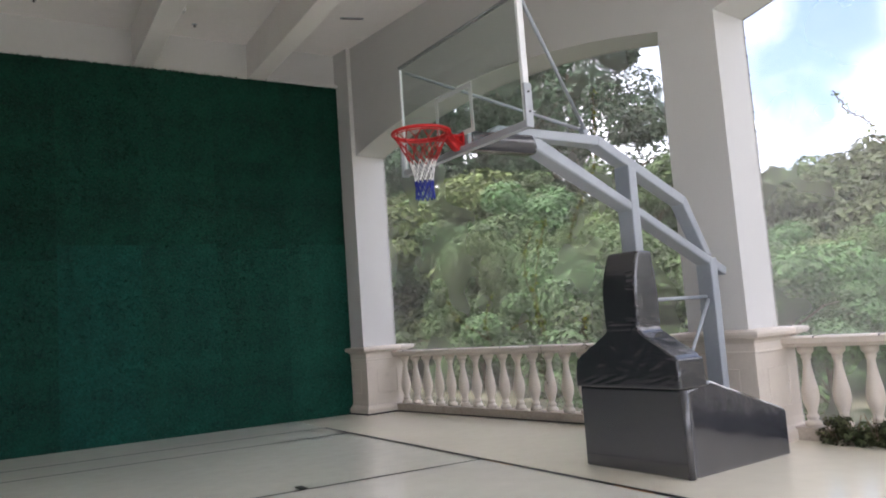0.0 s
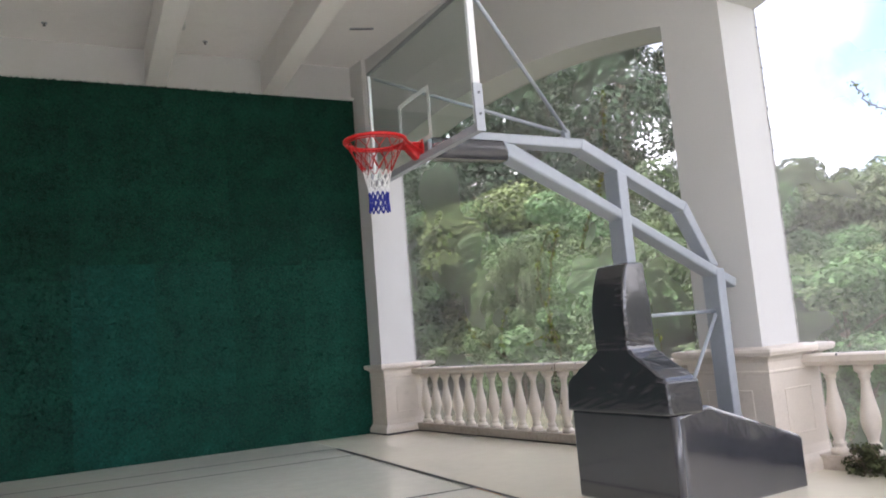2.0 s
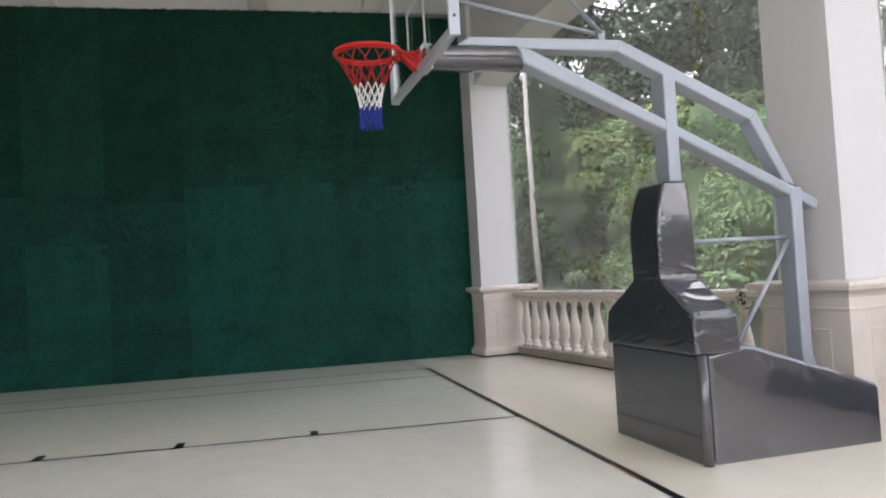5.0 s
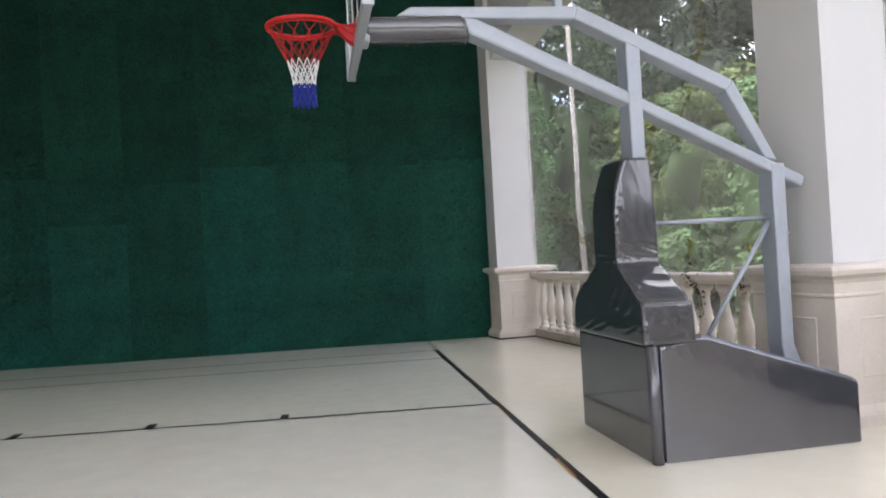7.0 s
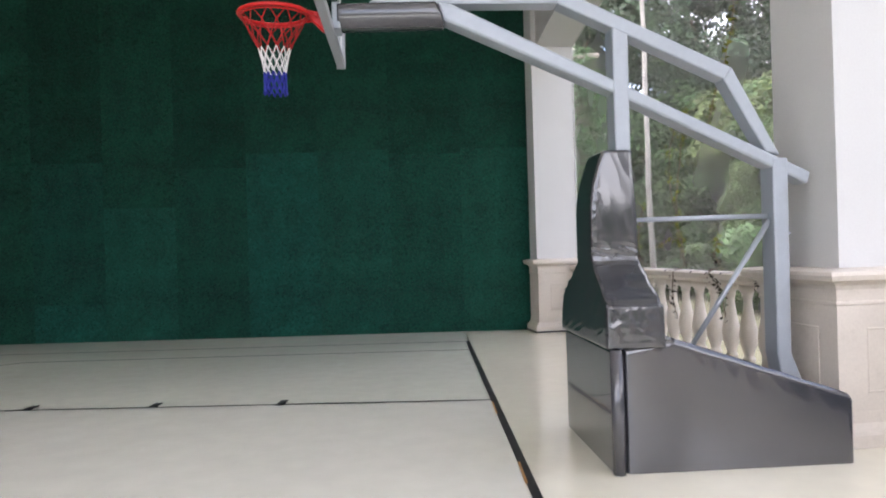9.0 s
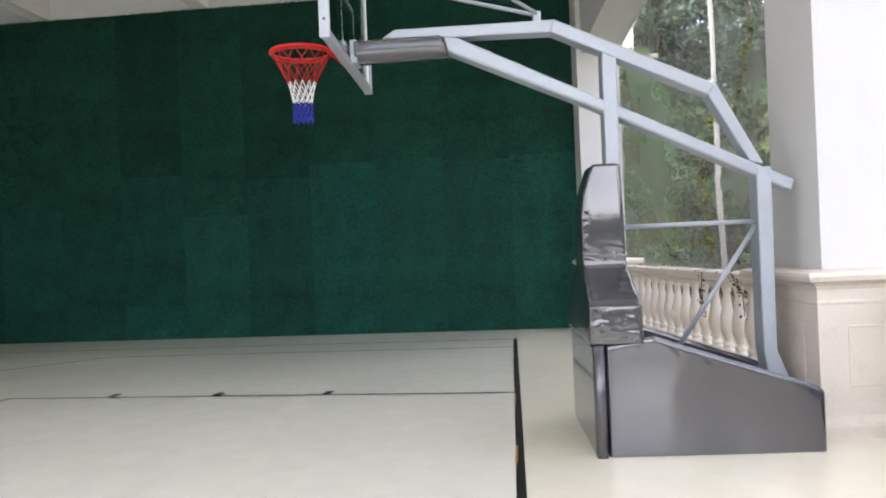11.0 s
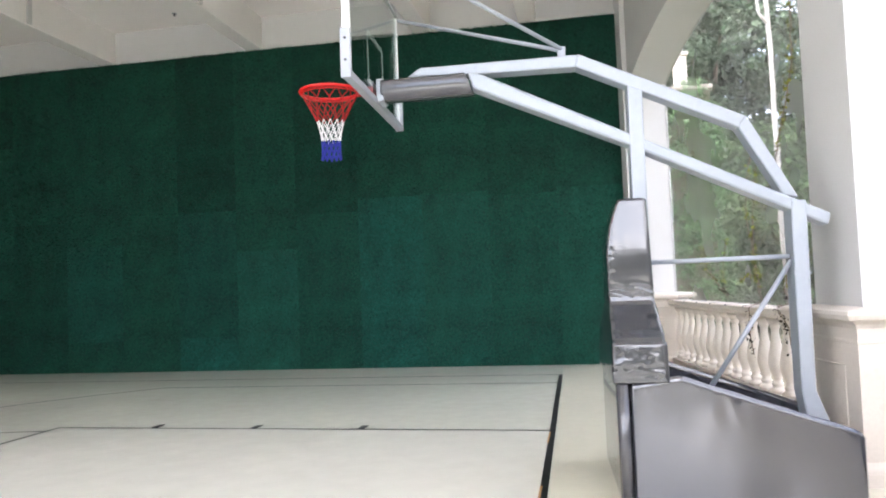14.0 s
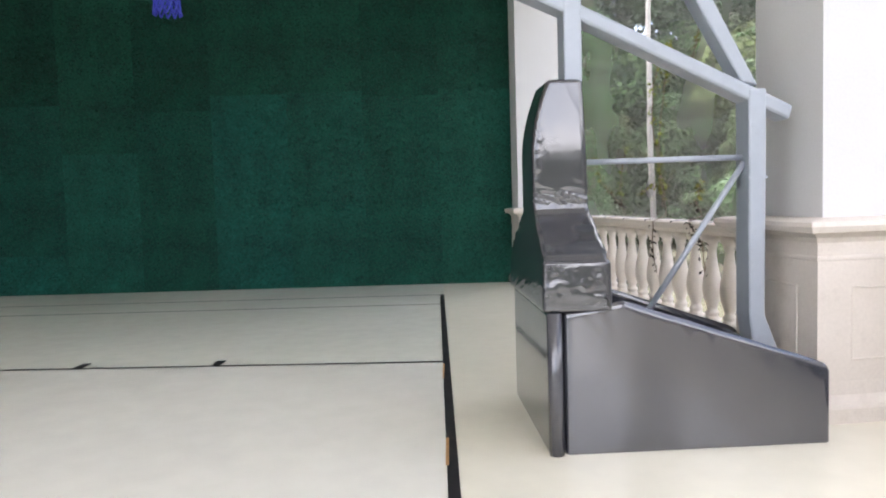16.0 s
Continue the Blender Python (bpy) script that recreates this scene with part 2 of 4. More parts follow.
def share(name, me, parent=None, m=None):
    ob = new(name, me)
    if parent:
        ob.parent = parent
    if m is not None:
        ob.matrix_basis = m
    return ob


def thing(name, label, category, m=None, group="", kind=""):
    ob = new(name)
    if m is not None:
        ob.matrix_world = m
    return tagged(ob, label, category, group, kind)


def box(bm, x0, x1, y0, y1, z0, z1, bevel=0.0, seg=2):
    vs = [bm.verts.new((x, y, z)) for z in (z0, z1) for x, y in ((x0, y0), (x1, y0), (x1, y1), (x0, y1))]
    fs = [bm.faces.new([vs[i] for i in f]) for f in ((3, 2, 1, 0), (4, 5, 6, 7), (0, 1, 5, 4), (1, 2, 6, 5), (2, 3, 7, 6), (3, 0, 4, 7))]
    if bevel:
        es = list({e for f in fs for e in f.edges})
        bmesh.ops.bevel(bm, geom=es, offset=bevel, segments=seg, affect="EDGES", profile=0.5)
    return bm


def prism(bm, pts, y0, y1, axis="y", bevel=0.0, seg=1):
    """A flat outline drawn in x and z (or y and z, or x and y), given depth."""
    def at(p, d):
        return {"y": (p[0], d, p[1]), "x": (d, p[0], p[1]), "z": (p[0], p[1], d)}[axis]
    a, b = [bm.verts.new(at(p, y0)) for p in pts], [bm.verts.new(at(p, y1)) for p in pts]
    n = len(pts)
    fs = [bm.faces.new(a), bm.faces.new(b[::-1])]
    for i in range(n):
        fs.append(bm.faces.new((a[i], b[i], b[(i + 1) % n], a[(i + 1) % n])))
    bmesh.ops.recalc_face_normals(bm, faces=fs)
    if bevel:
        bmesh.ops.bevel(bm, geom=list({e for f in fs for e in f.edges}), offset=bevel, segments=seg, affect="EDGES", profile=0.5)
    return bm


def lathe(bm, profile, seg=16, centre=(0, 0)):
    rings = []
    for r, z in profile:
        rings.append([bm.verts.new((centre[0] + r * math.cos(2 * math.pi * k / seg), centre[1] + r * math.sin(2 * math.pi * k / seg), z)) for k in range(seg)])
    for a, b in zip(rings, rings[1:]):
        for k in range(seg):
            bm.faces.new((a[k], a[(k + 1) % seg], b[(k + 1) % seg], b[k]))
    bm.faces.new(rings[0][::-1])
    bm.faces.new(rings[-1])
    return bm


def tube(bm, points, r, seg=8, closed=False, cap=True):
    """A round bar along points; r is a number or one for each point."""
    pts = [Vector(p) for p in points]
    n = len(pts)
    rings, up = [], None
    for i, p in enumerate(pts):
        d = (pts[(i + 1) % n] - pts[i - 1]) if closed or 0 < i < n - 1 else (pts[1] - pts[0] if i == 0 else pts[-1] - pts[-2])
        d.normalize()
        if up is None:
            up = Vector((0, 0, 1)) if abs(d.z) < 0.9 else Vector((1, 0, 0))
        side = d.cross(up).normalized()
        up = side.cross(d).normalized()
        rr = r[i] if isinstance(r, (list, tuple)) else r
        rings.append([bm.verts.new(p + rr * (math.cos(2 * math.pi * k / seg) * side + math.sin(2 * math.pi * k / seg) * up)) for k in range(seg)])
    pairs = list(zip(rings, rings[1:])) + ([(rings[-1], rings[0])] if closed else [])
    for a, b in pairs:
        for k in range(seg):
            bm.faces.new((a[k], a[(k + 1) % seg], b[(k + 1) % seg], b[k]))
    if cap and not closed:
        bm.faces.new(rings[0][::-1])
        bm.faces.new(rings[-1])
    return bm


def B():
    return bmesh.new()


# ---- the setting ----
FAC = pose(2.282, -0.175, 0, 0, 0, 8.2)   # facade: x outward, y along it away from the court's near side
STAND = pose(0.03, -0.124, 0, 0, 0, 2.9)     # hoop stand: x towards the facade
WALL_Y, GREEN_TOP, CEIL, BEAM = 7.5, 6.12, 6.78, 6.14
PIER, SPAN, THICK = 0.72, 6.63, 0.64
SPRING, RISE = 4.72, 0.43


def structure(name, bm, mat, label, category, m=None, smooth=False):
    ob = part(name, bm, mat, None, label, smooth)
    if m is not None:
        ob.matrix_world = m
    return tagged(ob, label, category, "", "structure")


# floor slab, lanes and lines
def base_x(y):
    """The baseline runs a touch askew to the hall."""
    return -0.0165 * (y - 2.3)


def lane_y(x):
    """The lane's far edge, narrowing a little towards the baseline."""
    return 1.63 - 0.036 * x


bm = B()
# unseen terrace beyond y -7.9, added as a sunlit reflector for the ceiling
prism(bm, [(-28, 7.9), (-28, -7.9), (-12, -7.9), (-12, -22), (5.5, -22), (4.39, -7.9), (3.245, -0.13), (2.05, 7.9)], -1.3, 0.0, "z")
floor = structure("floor", bm, FLOOR, "pale cream painted concrete court floor with a soft gloss", "floor")
bm = B()
prism(bm, [(base_x(-7.85) + 0.03, -7.85), (4.3, -7.85), (3.2, -0.13), (2.05, 7.45), (base_x(7.45) + 0.03, 7.45)], 0.0, 0.004, "z")
structure("apron", bm, APRON, "warm cream painted floor behind the baseline", "floor")
bm = B()
prism(bm, [(-5.58, -1.95), (base_x(-1.95) - 0.025, -1.95), (base_x(1.625) - 0.025, 1.625), (-5.58, lane_y(-5.58))], 0.0, 0.004, "z")
structure("lane", bm, LANE, "paler painted free throw lane of the court", "floor")


def strip(bm, x0, y0, x1, y1, w, z=0.0085):
    d = Vector((x1 - x0, y1 - y0, 0)).normalized()
    s = Vector((-d.y, d.x, 0)) * w / 2
    a, b = Vector((x0, y0, z)), Vector((x1, y1, z))
    bm.faces.new([bm.verts.new(p) for p in (a - s, b - s, b + s, a + s)])


bm = B()
strip(bm, base_x(-6.3), -6.3, base_x(6.06), 6.06, 0.06)
structure("baseline_marking", bm, LINE, "thick worn black baseline painted on the floor", "court line")
bm = B()
strip(bm, -27.9, 6.06, base_x(6.06) + 0.03, 6.06, 0.05)
structure("sideline_marking", bm, LINE, "thin black sideline painted on the floor", "court line")
bm = B()
strip(bm, -5.6, lane_y(-5.6), base_x(1.63), 1.63, 0.045)
strip(bm, -5.6, -1.97, base_x(-1.97), -1.97, 0.045)
strip(bm, -5.6, -1.97, -5.6, lane_y(-5.6) + 0.02, 0.045)
structure("lane_marking", bm, LINE, "thin dark free throw lane outline on the floor", "court line")
for x in (-1.98, -3.2, -4.41):
    bm = B()
    box(bm, x - 0.035, x + 0.035, lane_y(x) + 0.02, lane_y(x) + 0.215, 0.004, 0.0085)
    structure("lane_tick", bm, LINE, "short black lane space mark on the floor", "court line")
bm = B()
R3, C3, Y3 = 7.0, -1.575, 5.12
x_end = C3 - math.sqrt(R3 * R3 - (Y3 + 0.1) ** 2)
strip(bm, x_end, Y3, base_x(Y3), Y3, 0.05)
a0 = math.atan2(Y3 + 0.1, x_end - C3)
arc = [(C3 + R3 * math.cos(a0 + k * 0.03), -0.1 + R3 * math.sin(a0 + k * 0.03)) for k in range(60)]
for p, q in zip(arc, arc[1:]):
    strip(bm, *p, *q, 0.05)
structure("three_point_marking", bm, LINE, "thin dark three point line curving across the floor", "court line")
bm = B()
arc = [(-5.6 + 1.7 * math.cos(math.pi / 2 + k * math.pi / 30), -0.09 + 1.7 * math.sin(math.pi / 2 + k * math.pi / 30)) for k in range(31)]
for p, q in zip(arc, arc[1:]):
    strip(bm, *p, *q, 0.045)
structure("free_throw_circle_marking", bm, LINE, "thin dark free throw half circle on the floor", "court line")

# far wall behind the turf, ceiling slab and beams
bm = B()
box(bm, -28.3, 1.9, WALL_Y + 0.06, WALL_Y + 0.4, -0.5, 7.3)
wall_north = structure("wall_north", bm, WHITE, "white painted wall carrying green turf mats", "wall")
bm = B()
box(bm, -0.28, 1.12, WALL_Y - 0.05, WALL_Y + 0.06, GREEN_TOP, GREEN_TOP + 0.06, 0.01)
structure("trim", bm, WHITE, "thin white ledge above the turf", "trim")
bm = B()
prism(bm, [(-28.3, 7.9), (-28.3, -8.0), (4.0, -8.0), (3.0, -1.0), (1.9, 7.9)], CEIL, CEIL + 0.5, "z")
structure("ceiling", bm, CEILING, "off-white painted concrete ceiling", "ceiling")
for x in (-0.44, -2.38, -5.7, -8.85, -11.8, -14.7, -17.7, -20.7, -23.7):
    bm = B()
    box(bm, x - 0.16, x + 0.16, -7.9, WALL_Y + 0.06, BEAM, CEIL + 0.02, 0.012)
    structure("ceiling_beam", bm, CEILING, "off-white concrete beam running under the ceiling", "beam")
bm = B()
for x in (-2.38, -5.7, -8.85):
    for y in (5.1, -0.5, -6.1):
        box(bm, x + 0.16, x + 0.20, y, y + 0.1, BEAM + 0.02, CEIL + 0.01, 0.004)
structure("beam_trim", bm, WHITE, "narrow white upright strips on the beam sides", "trim")


# facade: piers and arches
def arch_z(s):
    """Height of the arch's underside at the share s of its span."""
    half = SPAN / 2
    rad = (half * half + RISE * RISE) / (2 * RISE)
    d = (s - 0.5) * SPAN
    return SPRING + math.sqrt(rad * rad - d * d) - (rad - RISE)


bm = B()
steps = 40
for k in range(-1, 2):
    u0 = k * (PIER + SPAN)
    box(bm, -0.08 if k == 1 else 0, THICK, u0, u0 + PIER + (0.6 if k == 1 else 0), 1.1, CEIL + 0.3)
for k in range(-1, 1):
    u0 = k * (PIER + SPAN) + PIER
    low = [(u0 + SPAN * i / steps, arch_z(i / steps)) for i in range(steps + 1)]
    rows = []
    for u, z in low:
        rows.append([bm.verts.new(p) for p in ((0, u, z), (THICK, u, z), (THICK, u, CEIL + 0.3), (0, u, CEIL + 0.3))])
    for a, b in zip(rows, rows[1:]):
        for i in range(4):
            bm.faces.new((a[i], a[(i + 1) % 4], b[(i + 1) % 4], b[i]))
bmesh.ops.recalc_face_normals(bm, faces=bm.faces)
structure("wall_east", bm, WHITE, "white painted arcade wall with wide shallow arches", "wall", FAC)


def pedestal(u0, u1):
    """A panelled pier base with a moulded cap and a flared foot."""
    bm = B()
    prof = [(0.00, 0.16), (0.09, 0.16), (0.115, 0.15), (0.16, 0.105), (0.24, 0.095), (0.955, 0.095), (0.96, 0.105), (0.975, 0.105), (0.985, 0.098),
            (1.06, 0.10), (1.09, 0.115), (1.115, 0.15), (1.125, 0.19), (1.16, 0.205), (1.185, 0.2), (1.195, 0.17), (1.205, 0.05)]
    rings = []
    for z, o in prof:
        oo = o + (0.07 if z > 1.1 else 0.03)
        rings.append([bm.verts.new(p) for p in ((-o, u0 - o, z), (THICK + oo, u0 - o, z), (THICK + oo, u1 + o, z), (-o, u1 + o, z))])
    for a, b in zip(rings, rings[1:]):
        for i in range(4):
            bm.faces.new((a[i], a[(i + 1) % 4], b[(i + 1) % 4], b[i]))
    bm.faces.new(rings[-1])
    bmesh.ops.recalc_face_normals(bm, faces=bm.faces)
    return bm


def moulding(u0, u1, side):
    """The raised frame round a sunk panel, on the court face (0) or the near face (1)."""
    bm, w = B(), 0.015
    a, b, z0, z1 = (u0 + 0.1, u1 - 0.1, 0.36, 0.8) if side == 0 else (0.12, THICK - 0.08, 0.36, 0.8)
    for c0, c1, d0, d1 in ((a, b, z1 - w, z1), (a, b, z0, z0 + w), (a, a + w, z0 + w, z1 - w), (b - w, b, z0 + w, z1 - w)):
        if side == 0:
            box(bm, -0.101, -0.09, c0, c1, d0, d1, 0.004, 1)
        else:
            box(bm, c0, c1, u0 - 0.101, u0 - 0.09, d0, d1, 0.004, 1)
    return bm


for k in range(-1, 2):
    u0, u1 = k * (PIER + SPAN), k * (PIER + SPAN) + PIER + (0.1 if k == 1 else 0)
    base = structure("pier_base", pedestal(u0, u1), CREAM, "cream panelled pier base with moulded cap and foot", "pedestal", FAC)
    for side in range(2):
        part("panel_moulding", moulding(u0, u1, side), CREAM, base)

# black strip where the far pier meets the floor
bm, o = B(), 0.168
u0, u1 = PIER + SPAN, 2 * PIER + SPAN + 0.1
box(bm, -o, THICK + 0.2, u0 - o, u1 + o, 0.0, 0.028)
structure("skirting", bm, BLACK, "black strip along the foot of the pier", "skirting", FAC)
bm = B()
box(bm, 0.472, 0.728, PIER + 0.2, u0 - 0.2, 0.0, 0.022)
structure("skirting", bm, BLACK, "black strip along the foot of the balustrade", "skirting", FAC)

# unseen plain walls added at the court's far end and part of its near side, and unseen open piers under the roof behind
# the camera
bm = B()
box(bm, -28.3, -28.0, -7.9, WALL_Y + 0.06, -1.3, CEIL + 0.1)
structure("wall_west", bm, WHITE, "unseen plain white painted wall closing the hall", "wall")
# added to keep light off the hall's left part
bm = B()
box(bm, -28.3, -10.0, -7.9, -7.6, -1.3, CEIL + 0.1)
structure("wall_south", bm, WHITE, "unseen plain white painted wall added on the hall's near side", "wall")
for x, y in ((-9.7, -7.55), (-3.2, -7.55)):
    bm = B()
    box(bm, x - 0.3, x + 0.3, y - 0.3, y + 0.3, 0, CEIL + 0.1, 0.01)
    structure("pier", bm, WHITE, "plain white painted square pier carrying the roof", "pier")


# balustrades
BAL = [(0.085, 0.14), (0.085, 0.185), (0.06, 0.20), (0.052, 0.215), (0.066, 0.235), (0.062, 0.25), (0.045, 0.27), (0.05, 0.30), (0.082, 0.40), (0.09, 0.47),
       (0.082, 0.55), (0.06, 0.66), (0.045, 0.76), (0.04, 0.82), (0.045, 0.85), (0.058, 0.865), (0.05, 0.885), (0.06, 0.90), (0.08, 0.92), (0.085, 0.93), (0.085, 0.985)]


def balustrade(u0, u1, first_u, n, label):
    t = thing("balustrade", label, "balustrade", FAC)
    tagged(t, kind="structure")
    c = 0.60
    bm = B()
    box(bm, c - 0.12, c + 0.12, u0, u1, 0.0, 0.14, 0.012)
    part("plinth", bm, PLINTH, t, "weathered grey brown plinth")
    bm = B()
    prism(bm, [(c - 0.11, 0.98), (c + 0.11, 0.98), (c + 0.125, 1.0), (c + 0.15, 1.02), (c + 0.15, 1.075), (c + 0.13, 1.09), (c - 0.13, 1.09), (c - 0.15, 1.075), (c - 0.15, 1.02), (c - 0.125, 1.0)], u0, u1)
    part("handrail", bm, CREAM, t)
    first = None
    for i in range(n):
        u = first_u + 0.3255 * i
        if first is None:
            ob = part("baluster", lathe(B(), BAL, 14), CREAM, t, smooth=True)
            first = ob.data
            ob.location = (c, u, 0)
        else:
            share("baluster", first, t).location = (c, u, 0)
    return t


balustrade(PIER + 0.08, PIER + SPAN - 0.09, 0.875, 20, "cream balustrade with turned urn-shaped balusters, vines hanging over it")
balustrade(-SPAN + 0.1, -0.09, -6.465, 20, "cream balustrade with turned balusters and weeds at its foot")

# netting over the openings, roped and hooked to the piers
for u0 in (PIER, -SPAN):
    t = thing("netting", "fine grey netting stretched across the arched opening", "netting", FAC)
    v = THICK - 0.03
    bm = B()
    low = [(u0 + SPAN * i / 20, arch_z(i / 20)) for i in range(21)]
    vs = [bm.verts.new((v, u, z)) for u, z in low]
    bs = [bm.verts.new((v, u, 1.09)) for u, z in low]
    for i in range(20):
        bm.faces.new((bs[i], bs[i + 1], vs[i + 1], vs[i]))
    part("mesh_sheet", bm, NETTING, t).visible_shadow = False
    part("edge_rope", tube(B(), [(v, u, z - 0.012) for u, z in low], 0.006, 5), ROPE, t)
    bm = B()
    bm.faces.new([bm.verts.new(p) for p in ((0.735, u0 + 0.1, 0.12), (0.735, u0 + SPAN - 0.1, 0.12), (0.735, u0 + SPAN - 0.1, 1.05), (0.735, u0 + 0.1, 1.05))])
    part("mesh_skirt", bm, NETTING, t, "netting hanging behind the balusters").visible_shadow = False
    tie = None
    for k in range(10):
        if tie is None:
            ob = tie = part("tie", box(B(), 0.447, 0.753, -0.006, 0.006, 1.07, 1.095, 0.003, 1), DARK, t, "dark strap over the handrail")
        else:
            ob = share("tie", tie.data, t)
        ob.location = (0, u0 + 0.42 + 0.64 * k, 0)
    hook = None
    for s in (0, 1):
        u = u0 + 0.012 + (SPAN - 0.024) * s
        part("edge_rope", tube(B(), [(v, u + 0.004 * math.sin(k * 2.1), 1.1 + (SPRING - 1.1) * k / 24) for k in range(25)], 0.006, 5), ROPE, t)
        for k in range(16):
            m = pose(v, u, 1.2 + 0.22 * k, 0, 0, 180 * s)
            if hook is None:
                hook = part("hook", tube(B(), [(0, -0.014, 0.012), (0.004, 0.006, 0.016), (0.004, 0.012, 0), (0, 0.004, -0.014)], 0.004, 5), DARK, t)
                hook.matrix_basis = m
            else:
                share("hook", hook.data, t, m)

# ---- turf mats ----
TW = 1.22


def turf_mesh(w, h, seed, mat, fringe=False):
    """One mat: backing, and thousands of short blades that bristle from it."""
    rng = np.random.default_rng(seed)
    n = int(w * h * 2000)
    x, z = rng.uniform(0, w, n), rng.uniform(0, h, n)
    ang, out = rng.uniform(0, math.pi, n), rng.uniform(0.018, 0.045, n)
    dx, dz = rng.normal(0, 0.018, n), rng.normal(-0.008, 0.016, n)
    if fringe:
        k = n // 60
        z[:k], dz[:k], dx[:k], ang[:k] = h - 0.005, rng.uniform(0.0, 0.032, k), rng.normal(0, 0.025, k), 0.0
    wx, wz = np.cos(ang) * 0.009, np.sin(ang) * 0.009
    y0 = np.full(n, -0.02)
    tri = np.stack([np.stack([x - wx, y0, z - wz], 1), np.stack([x + wx, y0, z + wz], 1), np.stack([x + dx, y0 - out, z + dz], 1)], 1).reshape(-1, 3)
    back = np.array([[0, -0.02, 0], [w, -0.02, 0], [w, -0.02, h], [0, -0.02, h], [0, 0.03, 0], [w, 0.03, 0], [w, 0.03, h], [0, 0.03, h]])
    verts = np.concatenate([back, tri])
    faces = [(0, 1, 2, 3), (7, 6, 5, 4), (3, 2, 6, 7), (0, 4, 5, 1), (0, 3, 7, 4), (1, 5, 6, 2)] + (np.arange(3 * n).reshape(-1, 3) + 8).tolist()
    me = bpy.data.meshes.new("turf_mat")
    me.from_pydata(verts.tolist(), [], faces)
    me.materials.append(mat)
    return me


# mat seams; the paler lower mats also paint in the wall's vertical shading
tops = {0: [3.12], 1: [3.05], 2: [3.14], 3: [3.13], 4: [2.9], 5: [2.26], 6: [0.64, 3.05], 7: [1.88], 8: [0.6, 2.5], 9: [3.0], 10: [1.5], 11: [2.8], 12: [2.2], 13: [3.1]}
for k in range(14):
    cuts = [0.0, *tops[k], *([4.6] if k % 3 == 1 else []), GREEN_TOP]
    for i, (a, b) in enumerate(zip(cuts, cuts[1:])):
        me = turf_mesh(TW, b - a, 100 * k + i, TURF_BRIGHT if i == 0 and k in (3, 6) else TURF_NEW_LIT if i == 0 and k in (2, 5) or (k, i) in ((6, 1), (8, 1)) else TURF_MID if i == 0 and k < 7 else TURF, b == GREEN_TOP)
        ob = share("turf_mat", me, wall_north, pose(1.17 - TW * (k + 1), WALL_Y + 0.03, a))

bm = B()
box(bm, -28.0, 1.17 - TW * 14, WALL_Y, WALL_Y + 0.06, 0.0, GREEN_TOP)
part("turf_mat", bm, BACKING, wall_north)

# ---- hoop stand ----
AY = 0.0   # the arms' middle, across the stand


stand = thing("basketball_stand", "portable grey steel basketball stand with a padded vinyl base", "basketball hoop", STAND)


def bar(name, pts, half=0.08, mid=AY, label="", bevel=0.012):
    return part(name, prism(B(), pts, mid - half, mid + half, bevel=bevel, seg=2), STEEL, stand, label)


bar("upper_arm", [(-0.92, 3.09), (-0.82, 3.155), (0.39, 3.163), (0.37, 3.068), (-0.42, 3.072)])
bar("upper_arm", [(0.385, 3.170), (1.57, 2.615), (1.515, 2.532), (0.365, 3.069)])
bar("upper_arm", [(1.57, 2.622), (1.90, 2.0), (1.80, 2.02), (1.51, 2.532)])
bar("main_arm", [(-0.45, 3.085), (-0.35, 3.07), (0.71, 2.555), (2.112, 1.876), (2.085, 1.79), (0.71, 2.46), (-0.42, 2.965)], 0.09, bevel=0.018)
bar("front_post", [(0.735, 2.9), (0.845, 2.85), (0.835, 0.4), (0.735, 0.4)], 0.095)
bar("rear_post", [(1.835, 1.98), (1.945, 1.98), (1.935, 0.62), (2.02, 0.40), (2.0, 0.12), (1.86, 0.12), (1.86, 0.45), (1.835, 0.62)], 0.095)
bm = B()
box(bm, 1.832, 1.949, AY - 0.098, AY + 0.098, 1.447, 1.462)
part("weld_band", bm, STEEL, stand)
part("tie_rod", tube(B(), [(0.84, AY, 1.575), (1.84, AY, 1.58)], 0.018, 10), STEEL, stand, smooth=True)
part("tie_rod", tube(B(), [(1.84, AY - 0.02, 1.55), (1.21, AY - 0.02, 0.62)], 0.018, 10), STEEL, stand, smooth=True)
bm = B()
box(bm, 0.24, 0.30, AY - 0.03, AY + 0.03, 3.155, 3.25, 0.006)
part("brace_lug", bm, STEEL, stand)
for s in (-1, 1):
    part("brace_rod", tube(B(), [(0.27, AY + 0.02 * s, 3.23), (-1.155, -0.02 + 0.87 * s, 3.88)], 0.016, 10), STEEL, stand, smooth=True)

# padded sleeve under the arm's end and the mount behind the board
sleeve = [(-0.1, 0.155), (-0.112, 0.13), (-0.115, 0.055), (-0.10, 0.035), (-0.075, 0.006), (-0.05, 0.0), (0.05, 0.0), (0.075, 0.006), (0.10, 0.035), (0.115, 0.055), (0.112, 0.13), (0.1, 0.155)]
bm, rings = B(), []
for k in range(41):
    f = k / 40
    ring = []
    for y, h in sleeve:
        x = -1.13 + 0.66 * f + 0.06 * f * (1 - h / 0.155)
        sag = 0.004 * noise.noise(Vector((x * 7, y * 6, h * 9))) + 0.0035 * abs(noise.noise(Vector((x * 16, y * 3, h * 30))))
        ring.append(bm.verts.new((x, AY + y + (sag if y > 0 else -sag), 2.92 + h + 0.01 * f - sag * 0.5)))
    rings.append(ring)
for a, b in zip(rings, rings[1:]):
    for i in range(len(a)):
        bm.faces.new((a[i], b[i], b[(i + 1) % len(a)], a[(i + 1) % len(a)]))
